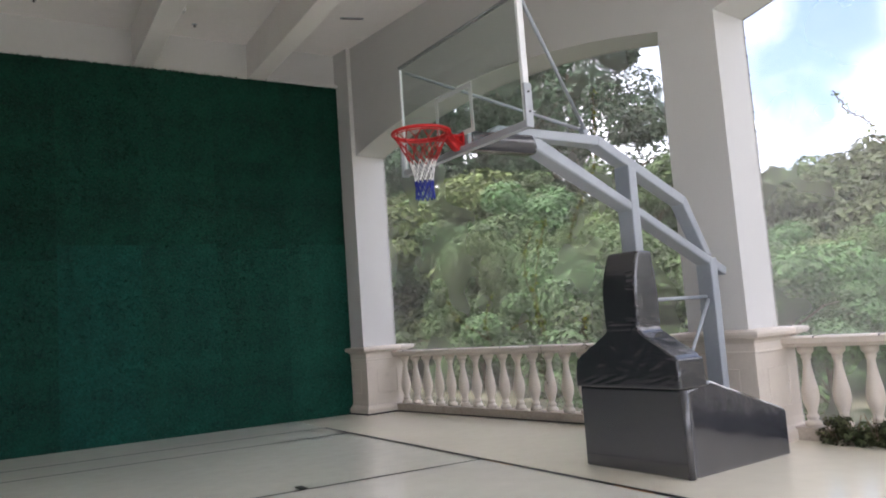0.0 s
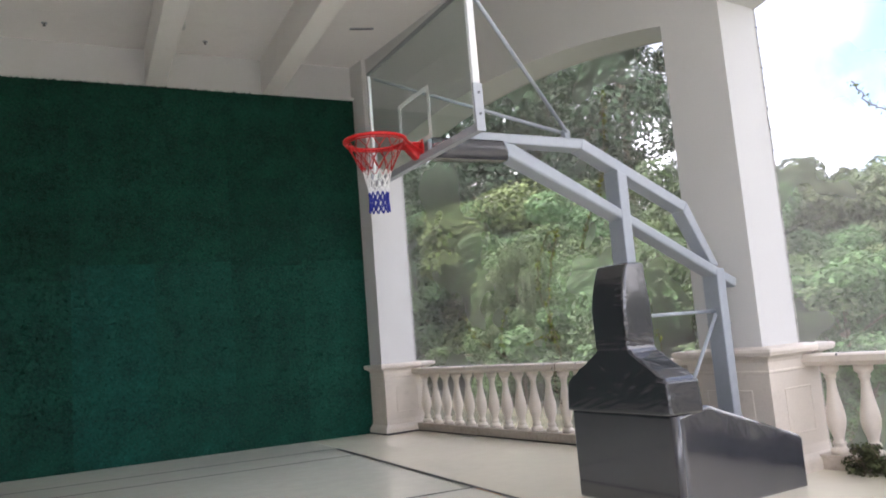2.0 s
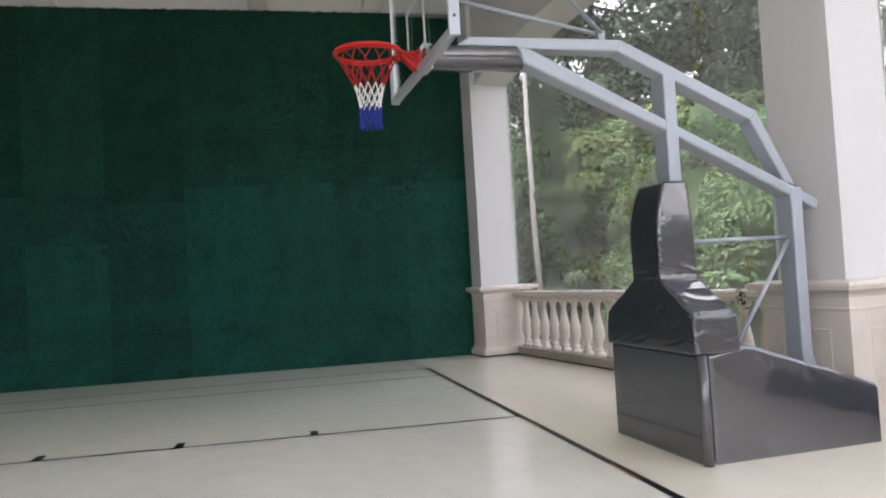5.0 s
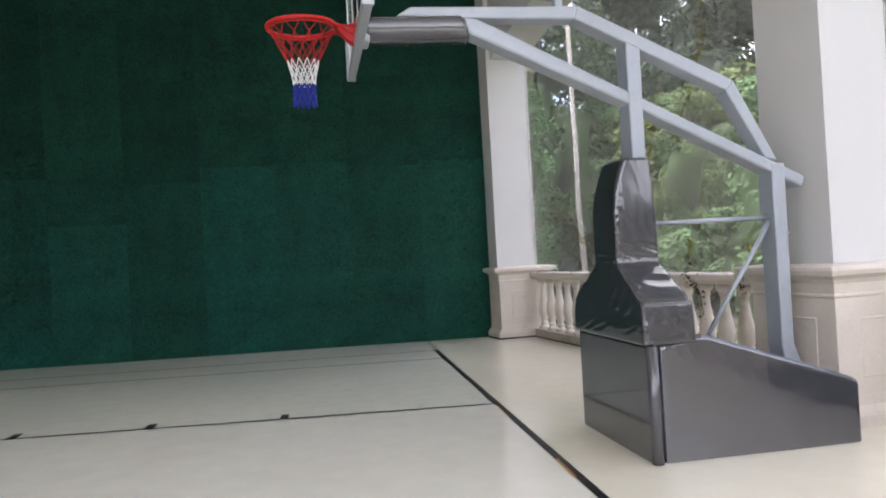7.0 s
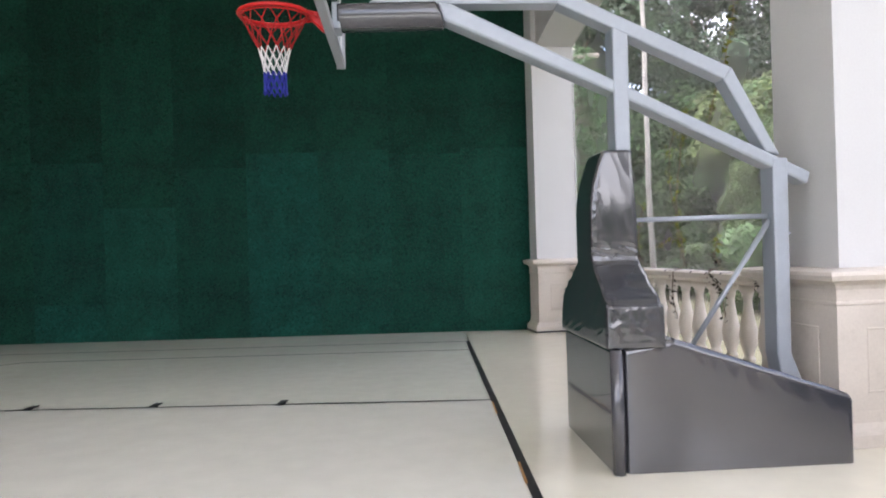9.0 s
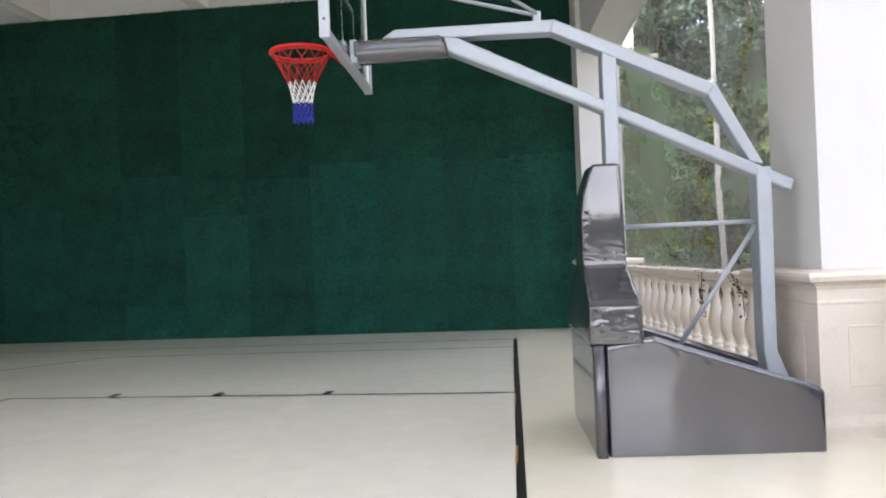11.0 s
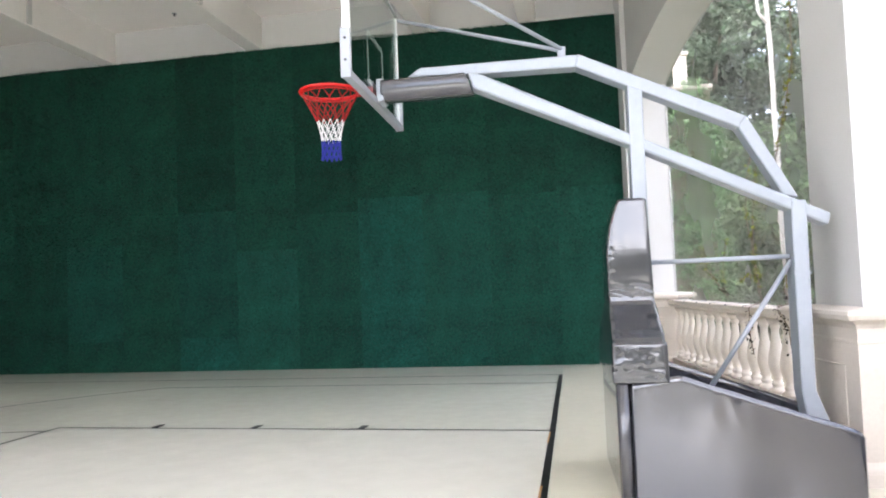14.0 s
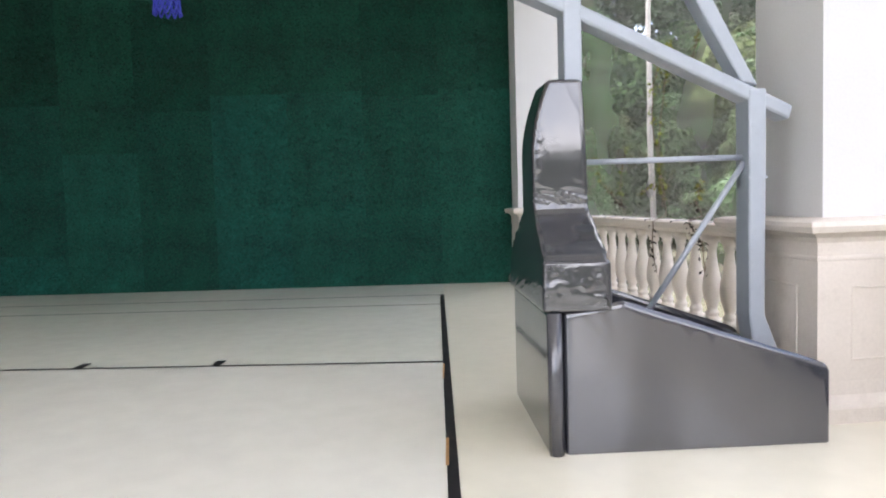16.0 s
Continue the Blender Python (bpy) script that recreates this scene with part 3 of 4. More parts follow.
bm.faces.new(rings[0])
bm.faces.new(rings[-1][::-1])
bmesh.ops.recalc_face_normals(bm, faces=bm.faces)
part("arm_pad", bm, SLEEVE, stand, "grey vinyl sleeve on the arm", smooth=True)
bm = B()
box(bm, -1.165, -1.11, AY - 0.1, AY + 0.1, 2.91, 3.09, 0.01)
part("mount_plate", bm, STEEL, stand)

# backboard: glass, frame, corner plates, target line
BX = -1.185
board = part("backboard", box(B(), BX - 0.007, BX + 0.007, -0.87, 0.87, 2.93, 3.92), GLASS, stand, "clear glass backboard")
board.visible_shadow = False
for name, y0, y1, z0, z1 in (("frame_bottom", -0.9, 0.9, 2.885, 2.94), ("frame_top", -0.9, 0.9, 3.92, 3.945)):
    part(name, box(B(), BX - (0.03 if z0 < 3 else 0.016), BX + (0.03 if z0 < 3 else 0.016), y0, y1, z0, z1, 0.004, 1), ALU if name == "frame_bottom" else GASKET, board)
for s in (-1, 1):
    part("frame_side", box(B(), BX - (0.025 if s < 0 else 0.012), BX + (0.03 if s < 0 else 0.012), s * 0.9 - (0.0175 if s < 0 else 0.009) - 0.0165 * s, s * 0.9 + (0.0175 if s < 0 else 0.009) - 0.0165 * s, 2.94, 3.91, 0.004, 1), FRAME_WHITE, board)
    pl = part("corner_plate", box(B(), BX - 0.036, BX + 0.036, s * 0.905 - 0.012, s * 0.905 + 0.012, 2.88, 3.22, 0.004, 1), ALU, board, "grey steel corner plate")
    for z in (3.0, 3.15):
        part("bolt", tube(B(), [(BX, s * 0.915, z), (BX, s * 0.925, z)], 0.009, 8), DARK, pl)
bm = B()
for y0, y1, z0, z1 in ((-0.235, 0.315, 3.03, 3.07), (-0.235, 0.315, 3.41, 3.45), (-0.235, -0.195, 3.07, 3.41), (0.275, 0.315, 3.07, 3.41)):
    box(bm, BX - 0.011, BX - 0.0075, y0, y1, z0, z1)
part("target_line", bm, TARGET, board, "white painted target rectangle")

# rim and net
RC = Vector((-1.565, 0.0, 3.038))
bm = B()
tube(bm, [RC + Vector((0.232 * math.cos(a), 0.232 * math.sin(a), 0)) for a in np.linspace(0, 2 * math.pi, 49)[:-1]], 0.0145, 8, closed=True)
tube(bm, [RC + Vector((0.225 * math.cos(a), 0.225 * math.sin(a), -0.022)) for a in np.linspace(0, 2 * math.pi, 49)[:-1]], 0.005, 6, closed=True)
rim = part("rim", bm, RED, stand, "red enamelled ring", smooth=True)
bm = B()
box(bm, BX - 0.022, BX - 0.008, -0.085, 0.085, 2.91, 3.06, 0.004)
prism(bm, [(BX - 0.018, 3.04), (-1.30, 3.035), (-1.335, 3.025), (-1.32, 3.0), (BX - 0.05, 2.915), (BX - 0.018, 2.91)], -0.038, 0.038, bevel=0.008)
flange = [(BX - 0.02, 0.07), (-1.235, 0.045), (-1.285, 0.04), (-1.315, 0.06), (-1.345, 0.10), (-1.375, 0.125), (-1.36, 0.08), (-1.335, 0.0)]
prism(bm, flange + [(x, -y) for x, y in flange[-2::-1]], 3.028, 3.046, "z", bevel=0.003)
for s in (-1, 1):
    tube(bm, [(BX - 0.02, 0.055 * s, 2.97), (-1.28, 0.06 * s, 3.012), (-1.4, 0.155 * s, 3.034)], 0.009, 6)
part("rim_bracket", bm, RED, rim, "red bracket")


def net_ring(k, n, half):
    prof = [(0.232, 3.045), (0.188, 2.97), (0.145, 2.885), (0.108, 2.815), (0.092, 2.755), (0.08, 2.70), (0.074, 2.65), (0.072, 2.60), (0.074, 2.55), (0.078, 2.505)]
    r, z = prof[k]
    return [RC + Vector((r * math.cos(2 * math.pi * (i + half) / n), r * math.sin(2 * math.pi * (i + half) / n), z - 3.05)) for i in range(n)]


for name, rows, mat, rad in (("net_top", range(0, 3), CORD_RED, 0.0042), ("net_middle", range(3, 6), CORD_WHITE, 0.0037), ("net_bottom", range(6, 9), CORD_BLUE, 0.0062)):
    bm = B()
    n = 12
    for k in rows:
        h0, h1 = 0.5 * (k % 2), 0.5 * ((k + 1) % 2)
        a, b = net_ring(k, n, h0), net_ring(k + 1, n, h1)
        for i in range(n):
            tube(bm, [a[i], b[i]], rad, 5)
            tube(bm, [a[i], b[(i - 1) % n if h1 > h0 else (i + 1) % n]], rad, 5)
    part(name, bm, mat, rim, name.split("_")[1] + " band of knotted " + {"net_top": "red", "net_middle": "white", "net_bottom": "blue"}[name] + " cord")

# base: weighted frame and vinyl pads round it
bm = prism(B(), [(0.66, -0.55), (1.95, -0.54), (1.95, 0.50), (0.66, 0.5)], 0.03, 0.34, "z", bevel=0.01)
part("base_frame", bm, BLACK, stand, "dark steel ballast frame inside the pads")
def side_pad(s):
    """A long wedge-shaped cushion, crumpled under its sloping upper edge; s is the side it faces."""
    bm, nx, nz = B(), 90, 44
    rows = [[], []]
    for i in range(nx + 1):
        f = i / nx
        x = 0.588 + 1.462 * f
        top = 0.765 + 0.05 * min(1, (x - 0.60) / 0.3) if x < 0.92 else 0.815 - (x - 0.92) * 0.3426
        top -= 0.035 * max(0, (x - 1.99) / 0.06) ** 2
        for side in (0, 1):
            col = []
            for j in range(nz + 1):
                g = j / nz
                z = g * top + 0.0015 * math.sin(x * 21) * g ** 8
                rim_x, rim_z = min(f, 1 - f) * 1.45, min(0.02 + 2.5 * g, 1 - g) * top
                h = 0.038 * min(1, (rim_x / 0.03)) ** 0.5 * min(1, 0.35 + rim_z / 0.03) ** 0.5
                h += 0.003 * math.sin(math.pi * f) * math.sin(math.pi * g)
                crumple = max(0, (g - 0.62) / 0.38) ** 1.3 * max(0.25, 1 - 0.75 * f)
                h += 0.0045 * crumple * (1 - abs(noise.noise(Vector((x * 9 + z * 3, z * 3.2, 4.0 + s)))) * 2) * min(1, rim_z / 0.02)
                h += 0.0025 * noise.noise(Vector((x * 3.5, z * 3.5, 2.0 + s)))
                col.append(bm.verts.new((x, -h if side == 0 else h * 0.6, z)))
            rows[side].append(col)
    for i in range(nx):
        for j in range(nz):
            a, c = rows[0], rows[1]
            bm.faces.new((a[i][j], a[i + 1][j], a[i + 1][j + 1], a[i][j + 1]))
            bm.faces.new((c[i][j], c[i][j + 1], c[i + 1][j + 1], c[i + 1][j]))
    bmesh.ops.remove_doubles(bm, verts=bm.verts[:], dist=0.004)
    if s > 0:
        bm.transform(Matrix.Diagonal((1, -1, 1, 1)))
        bmesh.ops.reverse_faces(bm, faces=bm.faces[:])
    bm.transform(pose(0.60, -0.602 if s < 0 else 0.56, 0, 0, 0, -0.6 * s) @ pose(-0.60, 0, 0))
    return bm


for s in (-1, 1):
    part("side_pad", side_pad(s), VINYL, stand, "grey vinyl side pad", smooth=True)
bm = box(B(), 0.505, 0.57, -0.655, 0.605, 0.0, 0.775, 0.025, 3)
part("front_pad", bm, VINYL, stand, "glossy grey vinyl front pad", smooth="flats")
part("corner_piping", tube(B(), [(0.548, -0.632, 0.005), (0.545, -0.632, 0.765)], 0.041, 14), SLEEVE, stand, smooth=True)
bm = box(B(), 1.975, 2.025, -0.57, 0.53, 0.0, 0.415, 0.02, 2)
part("back_pad", bm, VINYL, stand, smooth="flats")


def cover():
    """The pad over the front post: a skirt, sloping shoulders and a neck."""
    prof = [(0.775, 0.649, 0.486, 0.852), (0.80, 0.65, 0.485, 0.853), (0.9, 0.647, 0.486, 0.853), (1.03, 0.636, 0.49, 0.85), (1.06, 0.60, 0.495, 0.845), (1.16, 0.43, 0.505, 0.845),
            (1.27, 0.245, 0.515, 0.845), (1.30, 0.215, 0.518, 0.842)]
    prof += [(z, 0.219 - 0.17 * (min(z, 1.78) - 1.58) ** 2 - 0.068 * max(0, z - 1.78), 0.515 + 0.5 * max(0, z - 1.6) ** 2, 0.84 - 0.03 * (z - 1.32)) for z in (1.33 + 0.05 * k for k in range(15))]
    prof.append((2.045, 0.172, 0.625, 0.80))
    bm, rings = B(), []
    c = -0.012
    for z, h, x0, x1 in prof:
        pts, r = [], 0.028
        for cx, cy, a0 in ((x1 - r, c + h - r, 0), (x0 + r, c + h - r, 90), (x0 + r, c - h + r, 180), (x1 - r, c - h + r, 270)):
            for i in range(4):
                a = radians(a0 + 30 * i)
                pts.append((cx + r * math.cos(a), cy + r * math.sin(a)))
        full = []
        for i, p in enumerate(pts):
            q = pts[(i + 1) % len(pts)]
            m = 34 if i % 4 == 3 else 1
            full += [(p[0] + (q[0] - p[0]) * j / m, p[1] + (q[1] - p[1]) * j / m) for j in range(m)]
        rings.append((z, full))
    fine = []
    for (z0, a), (z1, b) in zip(rings, rings[1:]):
        m = max(1, round((z1 - z0) / 0.011))
        fine += [(z0 + (z1 - z0) * j / m, [(p[0] + (q[0] - p[0]) * j / m, p[1] + (q[1] - p[1]) * j / m) for p, q in zip(a, b)]) for j in range(m)]
    fine.append(rings[-1])
    vs = [[bm.verts.new((x, y, z)) for x, y in ring] for z, ring in fine]
    for a, b in zip(vs, vs[1:]):
        for i in range(len(a)):
            bm.faces.new((a[i], a[(i + 1) % len(a)], b[(i + 1) % len(a)], b[i]))
    bm.faces.new(vs[0][::-1])
    bm.faces.new(vs[-1])
    bm.normal_update()
    for v in bm.verts:
        p = v.co
        # creases gather at the shoulders, under the skirt's seam and along the edges of the neck
        def ridge(q, power=3):
            return (1 - abs(noise.noise(q))) ** power

        def near(z, w):
            return math.exp(-((p.z - z) / w) ** 2)
        edge = max(0.0, 1 - abs(p.x - 0.52) / 0.07) if p.y < -0.1 else 0.0
        fold = 0.011 * near(1.37, 0.045) * (ridge(Vector((p.x * 5, p.y * 3, p.z * 34 + p.x * 8)), 4) - 0.4)
        fold += (0.014 if p.x < 0.56 else 0.006) * near(1.13, 0.17) * (ridge(Vector((p.x * 2, (abs(p.y) + p.z) * 1.6, (p.z - abs(p.y)) * 6.5 + (4 if p.y > 0 else 0)))) - 0.45)
        fold += 0.0025 * near(0.84, 0.05) * (ridge(Vector((p.x * 4, p.y * 3, p.z * 18 + p.y * 5))) - 0.45)
        fold += 0.002 * near(0.98, 0.06) * (ridge(Vector((p.x * 14, p.y * 9, p.z * 16))) - 0.4)
        fold += 0.011 * edge * near(1.75, 0.22) * (ridge(Vector((p.x * 4, p.y * 4, p.z * 17)), 2) - 0.5)
        fold += 0.004 * noise.noise(Vector((p.x * 3, p.y * 3, p.z * 3)))
        if p.y < -0.2 and p.z > 1.42:
            fold += 0.0008 * (ridge(Vector((p.x * 9, 0, p.z * 5 + p.x * 6)), 2) - 0.5) * min(1, (p.z - 1.42) / 0.1)
        if p.y < -0.55:
            fold += 0.002 * near(0.9, 0.09) * (ridge(Vector((p.x * 16, 3, p.z * 13)), 2) - 0.5)
            fold -= 0.012 * near(1.048, 0.008)
        v.co += v.normal * fold
    return bm


part("post_cover", cover(), CREASED, stand, "creased shiny grey vinyl cover round the post", smooth=True)


# ---- outside ----
def ground_z(x, y):
    d = (Vector((x, y)) - Vector((2.5, 3.0))).dot(Vector((0.8, 0.6)))
    return -0.9 + 7.0 / (1 + math.exp(-(d - 55) / 14)) + 0.25 * noise.noise(Vector((x * 0.08, y * 0.08, 0)))


bm = B()
xs = [-900, -400, -150, -60, -30, *range(-20, 60, 4), 60, 75, 95, 130, 200, 400, 900]
grid = [[bm.verts.new((x, y, (ground_z(x, y) if x > -16 and y > -24 else -0.9))) for x in xs] for y in xs]
for a, b in zip(grid, grid[1:]):
    for i in range(len(xs) - 1):
        bm.faces.new((a[i], a[i + 1], b[i + 1], b[i]))
structure("ground", bm, EARTH, "sloping earth overgrown with grass and weeds", "ground", smooth=True)


def leaf_cloud(rng, centres, radii, per, size, mat, name, flat=0.75):
    """Many small folded leaves on the shells of clumps."""
    centres, radii = np.asarray(centres), np.asarray(radii)
    n = len(centres) * per
    which = np.repeat(np.arange(len(centres)), per)
    d = rng.normal(size=(n, 3))
    d /= np.linalg.norm(d, axis=1)[:, None]
    shell = rng.uniform(0.8, 1.05, n)
    p = centres[which] + d * (radii[which] * shell)[:, None] * np.array([1, 1, flat])
    nor = d * 1.1 + rng.normal(size=(n, 3)) * 0.42 + np.array([0, 0, 0.55])
    nor /= np.linalg.norm(nor, axis=1)[:, None]
    t = np.cross(nor, rng.normal(size=(n, 3)))
    t /= np.linalg.norm(t, axis=1)[:, None]
    b = np.cross(nor, t)
    s = (size * rng.uniform(0.6, 1.35, n))[:, None]
    tip, tail = p + t * s, p - t * s * 0.8
    left, right = p + b * s * 0.48 + nor * s * 0.12, p - b * s * 0.48 + nor * s * 0.12
    verts = np.stack([tail, left, tip, right], 1).reshape(-1, 3)
    idx = np.arange(n) * 4
    faces = np.concatenate([np.stack([idx, idx + 1, idx + 2], 1), np.stack([idx, idx + 2, idx + 3], 1)])
    me = bpy.data.meshes.new(name)
    me.from_pydata(verts.tolist(), [], faces.tolist())
    me.materials.append(mat)
    return me


def tree(height, spread, trunk_h, clumps, per, size, mat, seed, label, name="tree", bark=None):
    """A tapered trunk with limbs, and a crown of leaf clumps with gaps."""
    rng = np.random.default_rng(seed)
    t = thing(name, label, name)
    centres, radii = [], []
    for i in range(clumps):
        a, r = rng.uniform(0, 2 * math.pi), spread * math.sqrt(rng.uniform(0, 1))
        f = rng.uniform(0, 1)
        z = trunk_h + (height - trunk_h) * f
        r *= math.sin(math.pi * min(1, 0.25 + 0.72 * f)) ** 0.6
        centres.append((r * math.cos(a), r * math.sin(a), z))
        radii.append(spread * rng.uniform(0.14, 0.36))
    bm = B()
    bend = [(0.15 * spread * noise.noise(Vector((seed, k, 0))), 0.15 * spread * noise.noise(Vector((k, seed, 5))), height * 0.8 * k / 6) for k in range(7)]
    tube(bm, [Vector(p) - Vector((0, 0, 0.6 if i == 0 else 0)) for i, p in enumerate(bend)], [height * 0.022 * (1.1 - k / 7) for k in range(7)], 8)
    for c in centres[: min(10, clumps)]:
        k = min(5, max(1, int(6 * (c[2] * 0.7) / (height * 0.8))))
        p0 = Vector(bend[k])
        p1 = Vector(c)
        tube(bm, [p0, (p0 + p1) / 2 + Vector((0, 0, 0.06 * height)), p1], [height * 0.009, height * 0.006, height * 0.002], 5)
    part("trunk", bm, bark or BARK, t, smooth=True)
    share("crown", leaf_cloud(rng, centres, radii, per, size, mat, "crown"), t)
    return t


shade = tree(14.0, 5.2, 4.5, 40, 820, 0.125, LEAF_DARK, 11, "tall dark leafy tree with gaps of sky in its crown")
broad = tree(7.5, 3.6, 0.8, 38, 520, 0.13, LEAF, 12, "broad green tree thick with leaves on the slope")
light = tree(5.0, 3.0, 0.4, 26, 1050, 0.085, LEAF_LIGHT, 13, "light green bushy tree with large glossy leaves")
yellow = tree(6.5, 3.4, 0.6, 36, 540, 0.125, LEAF_YELLOW, 17, "yellowish green leafy tree on the slope")
bush = tree(3.0, 2.4, 0.2, 18, 600, 0.085, LEAF, 14, "dense green bush on the overgrown slope", "bush")
hill = tree(8.0, 4.5, 0.5, 34, 200, 0.27, LEAF_HILL, 15, "distant leafy tree on the hillside")
protos = {"yellow": yellow, "shade": shade, "broad": broad, "light": light, "bush": bush, "hill": hill}
used = set()
rng = np.random.default_rng(5)


def place(kind, x, y, s=1.0, sink=0.0, slim=1.0):
    """Sets one plant of a kind on the ground."""
    proto = protos[kind]
    m = Matrix.LocRotScale((x, y, ground_z(x, y) - sink), Euler((0, 0, rng.uniform(0, 6.3))), (s * slim, s * slim, s * rng.uniform(0.9, 1.1)))
    if kind in used:
        return copy_thing(proto, m)
    used.add(kind)
    proto.matrix_world = m
    return proto


def bearing(az, dist):
    """A spot by its bearing from the court, in degrees from straight down the court, and its distance."""
    return -2.0 + dist * math.sin(radians(az)), -5.4 + dist * math.cos(radians(az))


for az in range(20, 74, 5):
    place("bush", *bearing({20: 38, 25: 41, 30: 34}.get(az, az) + rng.uniform(-1, 1), rng.uniform(17, 20)), rng.uniform(0.9, 1.2))
for az in range(17, 76, 6):
    place("light", *bearing({17: 6, 23: 31}.get(az, az) + rng.uniform(-1, 1), rng.uniform(21.5, 25)), rng.uniform(0.85, 1.15) if az < 46 else 0.75)
for i, az in enumerate(range(6, 50, 4)):
    place("yellow" if i % 3 == 2 else "broad", *bearing(az + rng.uniform(-1.5, 1.5), rng.uniform(26, 30) + (5 if az in (14, 18, 22, 26) else 0)), rng.uniform(0.9, 1.12))
for i, az in enumerate(range(8, 48, 5)):
    place("yellow" if i % 2 else "broad", *bearing(az + rng.uniform(-1.5, 1.5), rng.uniform(32, 36)), rng.uniform(1.2, 1.4) if az < 40 else 1.1)
for i, az in enumerate(range(50, 80, 6)):
    place("yellow" if i % 3 == 1 else "broad", *bearing(az + rng.uniform(-1.5, 1.5), rng.uniform(29, 34)), rng.uniform(0.68, 0.8))
for x, y, s in ((6.0, 28.8, 1.18), (3.4, 31.0, 1.1), (13.5, 33.0, 0.95), (6.0, 34.5, 1.2), (20.8, 29.5, 1.42), (24.7, 27.6, 1.2)):
    place("shade", x, y, s)
place("light", 8.2, 13.9, 1.0, 0.0, 0.5)
for az, dist, s in ((13, 30.5, 1.0), (17, 32, 1.15), (20.5, 31, 0.95), (24, 32, 1.1), (28, 31, 1.0)):
    place("broad", *bearing(az, dist), s, 0.5)
place("yellow", 13.1, 23.2, 1.6)
place("broad", 11.4, 29.6, 1.4)
for az in range(44, 86, 3):
    place("hill", *bearing(az + rng.uniform(-1, 1), rng.uniform(60, 75)), rng.uniform(1.0, 1.2) if az < 64 else rng.uniform(0.9, 1.1))
for az in range(46, 84, 4):
    place("hill", *bearing(az + rng.uniform(-1, 1), rng.uniform(44, 50)), rng.uniform(0.8, 0.95))
# unseen trees to the rear right, added to darken reflections in the vinyl
for az in range(86, 150, 7):
    place("hill", *bearing(az + rng.uniform(-1, 1), rng.uniform(34, 44)), rng.uniform(0.9, 1.2))
# unseen low row behind the camera, added as the post cover's dark reflection
for k in range(13):
    place("hill", -17 + 2.4 * k, -27 + 1.5 * math.sin(k * 2.3), 0.55)
for x, y in ((5.6, -1.0), (6.2, -2.7), (5.4, 1.0), (6.6, -4.6), (6.4, 3.4)):
    place("bush", x, y, rng.uniform(0.42, 0.55))

for az in range(5, 38, 4):
    place("hill", *bearing(az, 41), 0.85, 0.6)

# bare pale trunk, and the creeper-clad corner of a house with its chimney
bm = B()
z0 = ground_z(6.67, 19.8)
tube(bm, [(6.7 + 0.06 * noise.noise(Vector((k * 0.4, 0, 0))) - 0.014 * k, 19.8, z0 - 0.3 + 1.05 * k) for k in range(14)], [0.1 - 0.003 * k for k in range(14)], 10)
tube(bm, [(6.62, 19.8, z0 + 10.0), (6.3, 19.75, z0 + 10.4), (6.2, 19.75, z0 + 11.2)], [0.06, 0.05, 0.03], 8)
tagged(part("bare_tree", bm, PALE_BARK, None, smooth=True), "bare pale tree trunk with a forked top standing outside", "tree")

house = thing("house", "white house corner grown over with green creeper, with a chimney", "house", pose(0, 0, 0))
bm = B()
box(bm, -6.0, 3.55, 13.2, 20, -1.5, 6.0, 0.02)
part("wall", bm, EARTH, house, "wall hidden under creeper")
bm = B()
box(bm, -6.1, 3.62, 13.1, 20.1, 6.0, 6.12, 0.03)
part("cornice", bm, PLINTH, house)
bm = B()
box(bm, 2.78, 3.08, 13.4, 13.7, 6.12, 6.95, 0.02)
box(bm, 2.73, 3.13, 13.35, 13.75, 6.95, 7.03, 0.02)
lathe(bm, [(0.07, 7.03), (0.1, 7.07), (0.08, 7.13), (0.03, 7.17)], 10, (2.93, 13.55))
part("chimney", bm, CREAM, house, "white chimney with a moulded cap")
vr = np.random.default_rng(31)
cc = np.stack([vr.uniform(-1.0, 3.65, 420), vr.uniform(13.0, 13.15, 420), vr.uniform(-0.8, 6.1, 420)], 1)
cc = np.concatenate([cc, np.stack([vr.uniform(3.5, 3.7, 120), vr.uniform(13.1, 16.5, 120), vr.uniform(-0.8, 5.9, 120)], 1)])
share("creeper", leaf_cloud(vr, cc, vr.uniform(0.2, 0.4, len(cc)), 90, 0.055, LEAF, "creeper"), house)


# vines that climb the netting and hang over the balustrade
def vine(points, seed, label, per=5, size=0.032):
    """A thin stem with small leaves along it, in the facade's own measure: along, up."""
    rng = np.random.default_rng(seed)
    pts = []
    for (u0, z0), (u1, z1) in zip(points, points[1:]):
        for k in range(6):
            u, z = u0 + (u1 - u0) * k / 6, z0 + (z1 - z0) * k / 6
            pts.append(Vector((0.585 if z > 1.12 else 0.435, u + rng.uniform(-0.02, 0.02), z)))
    t = thing("vine", label, "vine", FAC)
    part("stem", tube(B(), pts, 0.006, 5), BARK, t)
    keep = [p for p in pts if rng.uniform() < 0.8]
    # leaves up to 1.3 m are dark brown, those above yellow green
    for name, some, mat in (("leaves", [p for p in keep if p.z > 1.3], LEAF_VINE), ("dried_leaves", [p for p in keep if p.z <= 1.3], LEAF_BROWN)):
        if some:
            share(name, leaf_cloud(rng, [tuple(p) for p in some], np.full(len(some), 0.05), per, size * (1 if mat == LEAF_VINE else 0.75), mat, name), t)


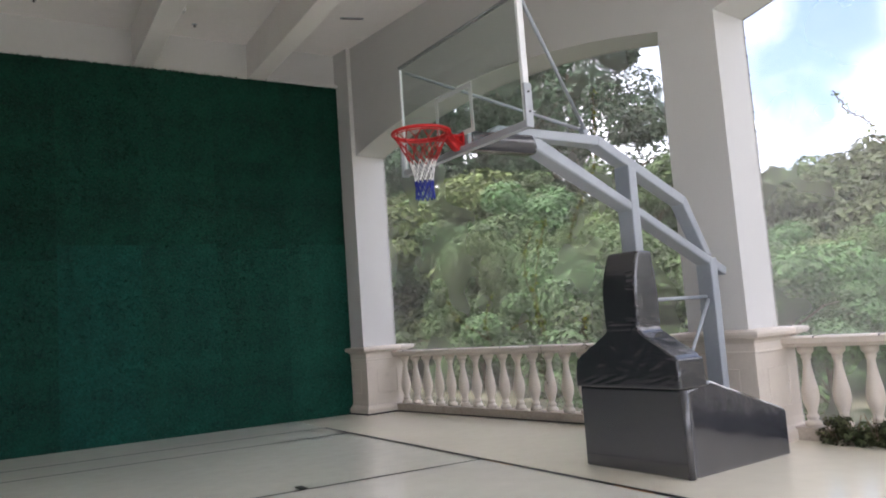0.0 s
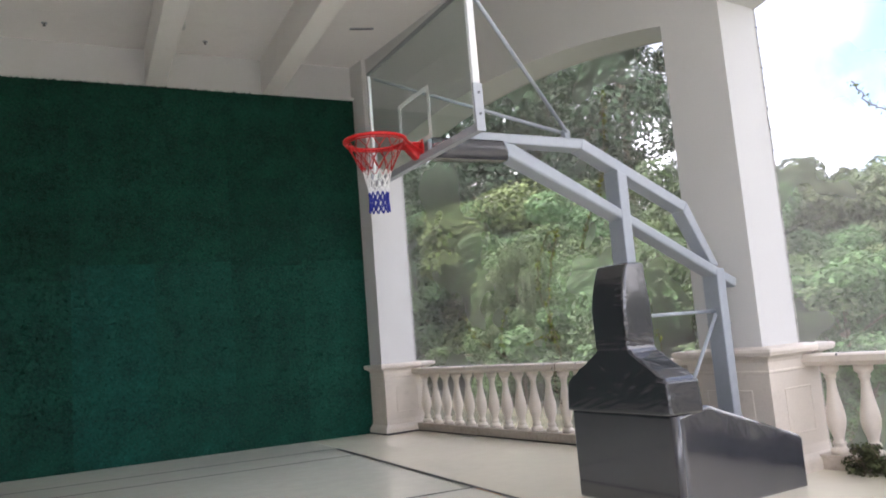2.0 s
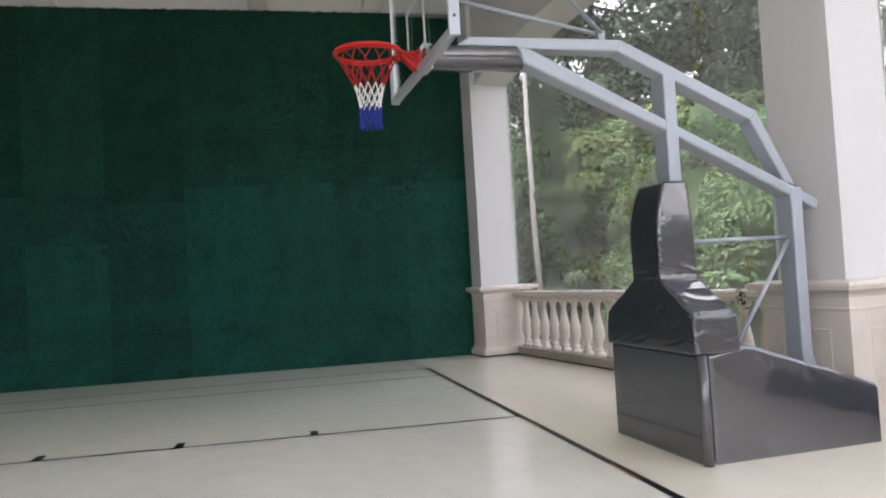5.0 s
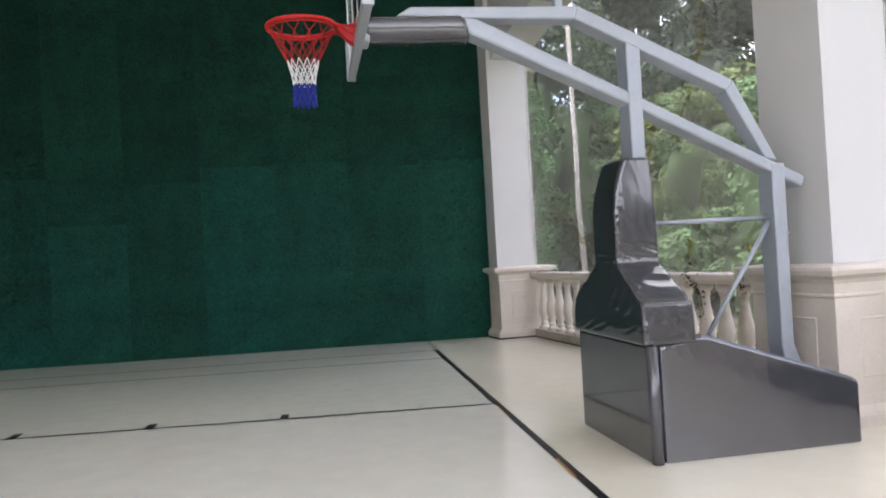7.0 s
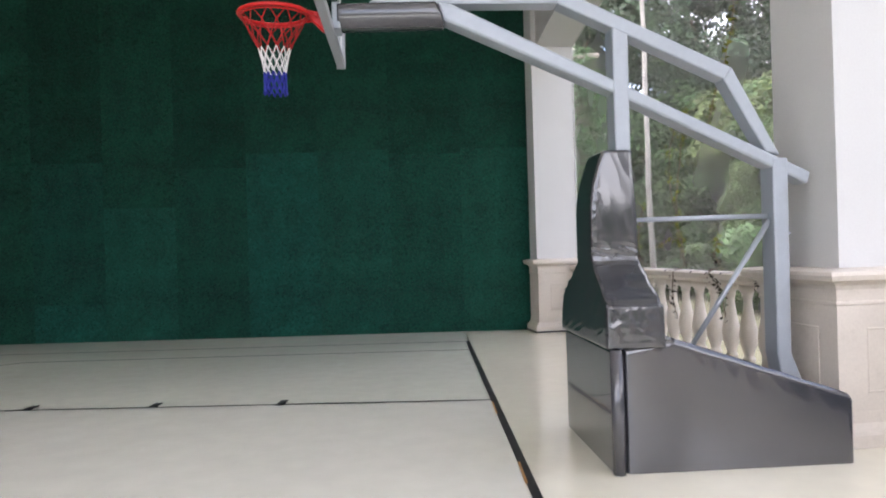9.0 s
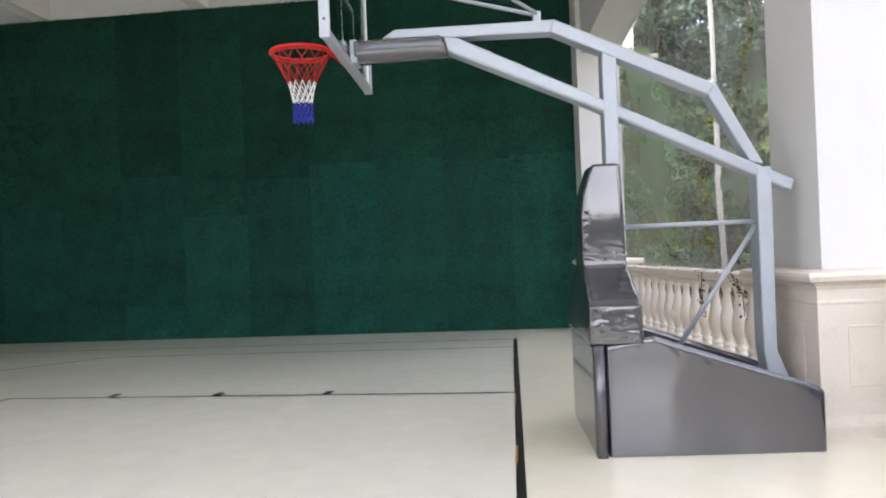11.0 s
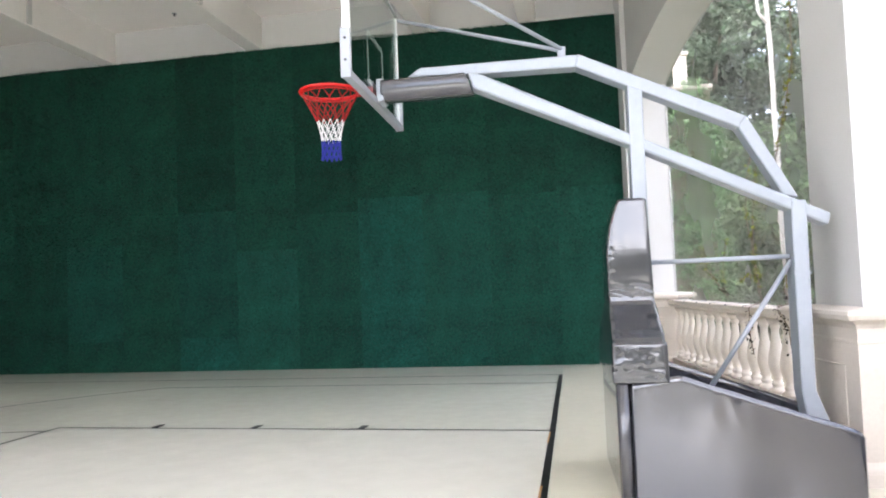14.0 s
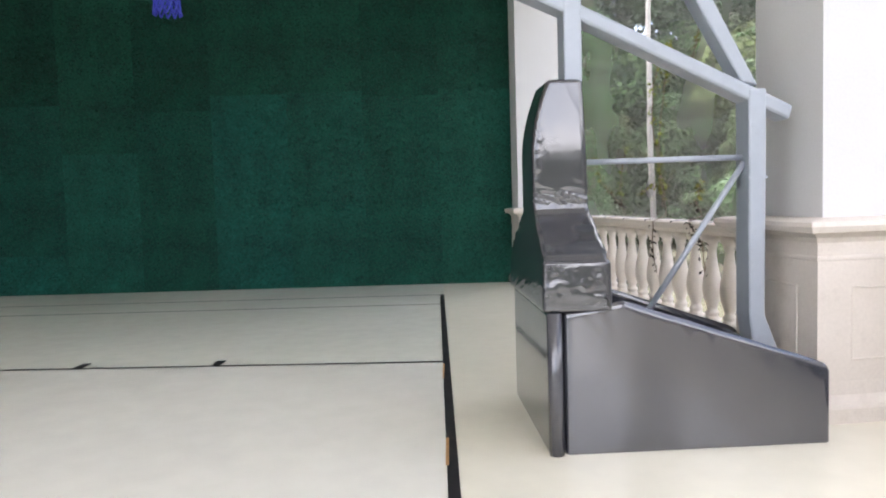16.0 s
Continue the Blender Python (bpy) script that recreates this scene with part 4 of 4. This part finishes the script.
VINES = (((2.2, 4.5), (2.25, 3.99), (2.29, 3.58), (2.46, 3.26), (2.69, 2.94), (2.9, 2.5)), ((3.5, 2.89), (3.76, 2.55), (3.8, 2.14), (3.55, 1.5), (3.45, 1.14), (3.46, 0.75), (3.35, 0.5)),
         ((3.3, 2.9), (3.48, 2.5), (3.62, 1.9), (3.6, 1.5), (3.52, 1.16)), ((5.73, 1.89), (5.43, 1.54), (4.81, 1.25), (4.54, 1.1)), ((4.57, 1.91), (4.76, 1.53), (4.7, 1.15)),
         ((4.17, 1.38), (3.8, 1.45), (3.4, 1.44)), ((2.67, 1.45), (2.78, 1.29), (2.61, 1.07), (2.34, 0.88), (2.3, 0.6)), ((1.72, 1.4), (1.71, 1.1), (1.66, 0.9)))
for i, pts in enumerate(VINES):
    vine(pts, 70 + i, "thin yellow green vine climbing the netting over the balustrade")
vine(((-0.9, 3.62), (-0.94, 3.55), (-0.99, 3.4), (-1.09, 3.3), (-1.22, 3.2), (-1.25, 3.05), (-1.5, 2.7)), 90, "thin vine trailing across the netting against the sky", 2, 0.022)

# weeds along the balustrades' feet on either side of the near pier
wr = np.random.default_rng(44)
for i in range(14):
    u = -0.58 - 0.2 * i if i < 11 else 0.98 + 0.17 * (i - 11)
    t = thing("weed", "scrubby dark weeds growing at the balustrade's foot", "weed", FAC @ pose(0.415, u, 0), "weeds at the balustrade")
    bm = B()
    for k in range(6):
        a = wr.uniform(0, 6.28)
        tube(bm, [(0, 0, -0.01), (0.08 * math.cos(a), 0.08 * math.sin(a), 0.18), (0.14 * math.cos(a), 0.16 * math.sin(a), wr.uniform(0.2, 0.34))], [0.006, 0.004, 0.002], 4)
    part("stems", bm, BARK, t)
    cs = np.stack([wr.uniform(-0.05, 0.05, 12), wr.uniform(-0.13, 0.13, 12), 0.03 + 0.21 * wr.uniform(0, 1, 12) ** 1.6], 1)
    share("leaves", leaf_cloud(wr, cs, np.full(12, 0.075), 60, 0.026, LEAF_WEED, "leaves"), t)

# loose cable by the pier's foot
bm = B()
tube(bm, [(3.16 + 0.05 * k, -0.02 + 0.09 * math.sin(k * 0.75) - 0.035 * k, 0.012 + (0.03 if k in (4, 5) else 0)) for k in range(11)], 0.008, 6)
tagged(part("cable", bm, CORD_WHITE, None, smooth=True), "loose pale cable lying on the floor beside the pier", "cable")

# small fittings in the ceiling
for x, y in ((-7.0, 6.9), (-4.0, 6.86), (-1.63, 6.96)):
    t = thing("sprinkler", "small dark sprinkler head in the ceiling", "sprinkler", pose(x, y, CEIL), "ceiling sprinklers")
    part("plate", lathe(B(), [(0.045, -0.008), (0.045, 0.005)], 14), ALU, t)
    part("head", lathe(B(), [(0.012, -0.05), (0.025, -0.045), (0.012, -0.03), (0.014, -0.008)], 10), DARK, t)
t = thing("ceiling_vent", "narrow dark slot vent in the ceiling", "vent", pose(0.72, 5.8, CEIL, 0, 0, -18))
part("frame", box(B(), -0.2, 0.2, -0.035, 0.035, -0.012, 0.005, 0.004, 1), ALU, t)
part("slot", box(B(), -0.17, 0.17, -0.015, 0.015, -0.016, -0.011), DARK, t)

# baseline paint worn through to the primer
bm = B()
for y0, y1, x0, x1 in ((1.05, 1.55, -0.016, -0.002), (-0.85, -0.4, 0.016, 0.033), (-2.15, -1.95, 0.041, 0.056)):
    box(bm, x0, x1, y0, y1, 0.0086, 0.0098)
structure("worn_marking", bm, material("rusty primer", (0.42, 0.22, 0.08), 0.6, vary=0.4, fine=60, coarse=9), "orange primer showing along the worn baseline", "court line")
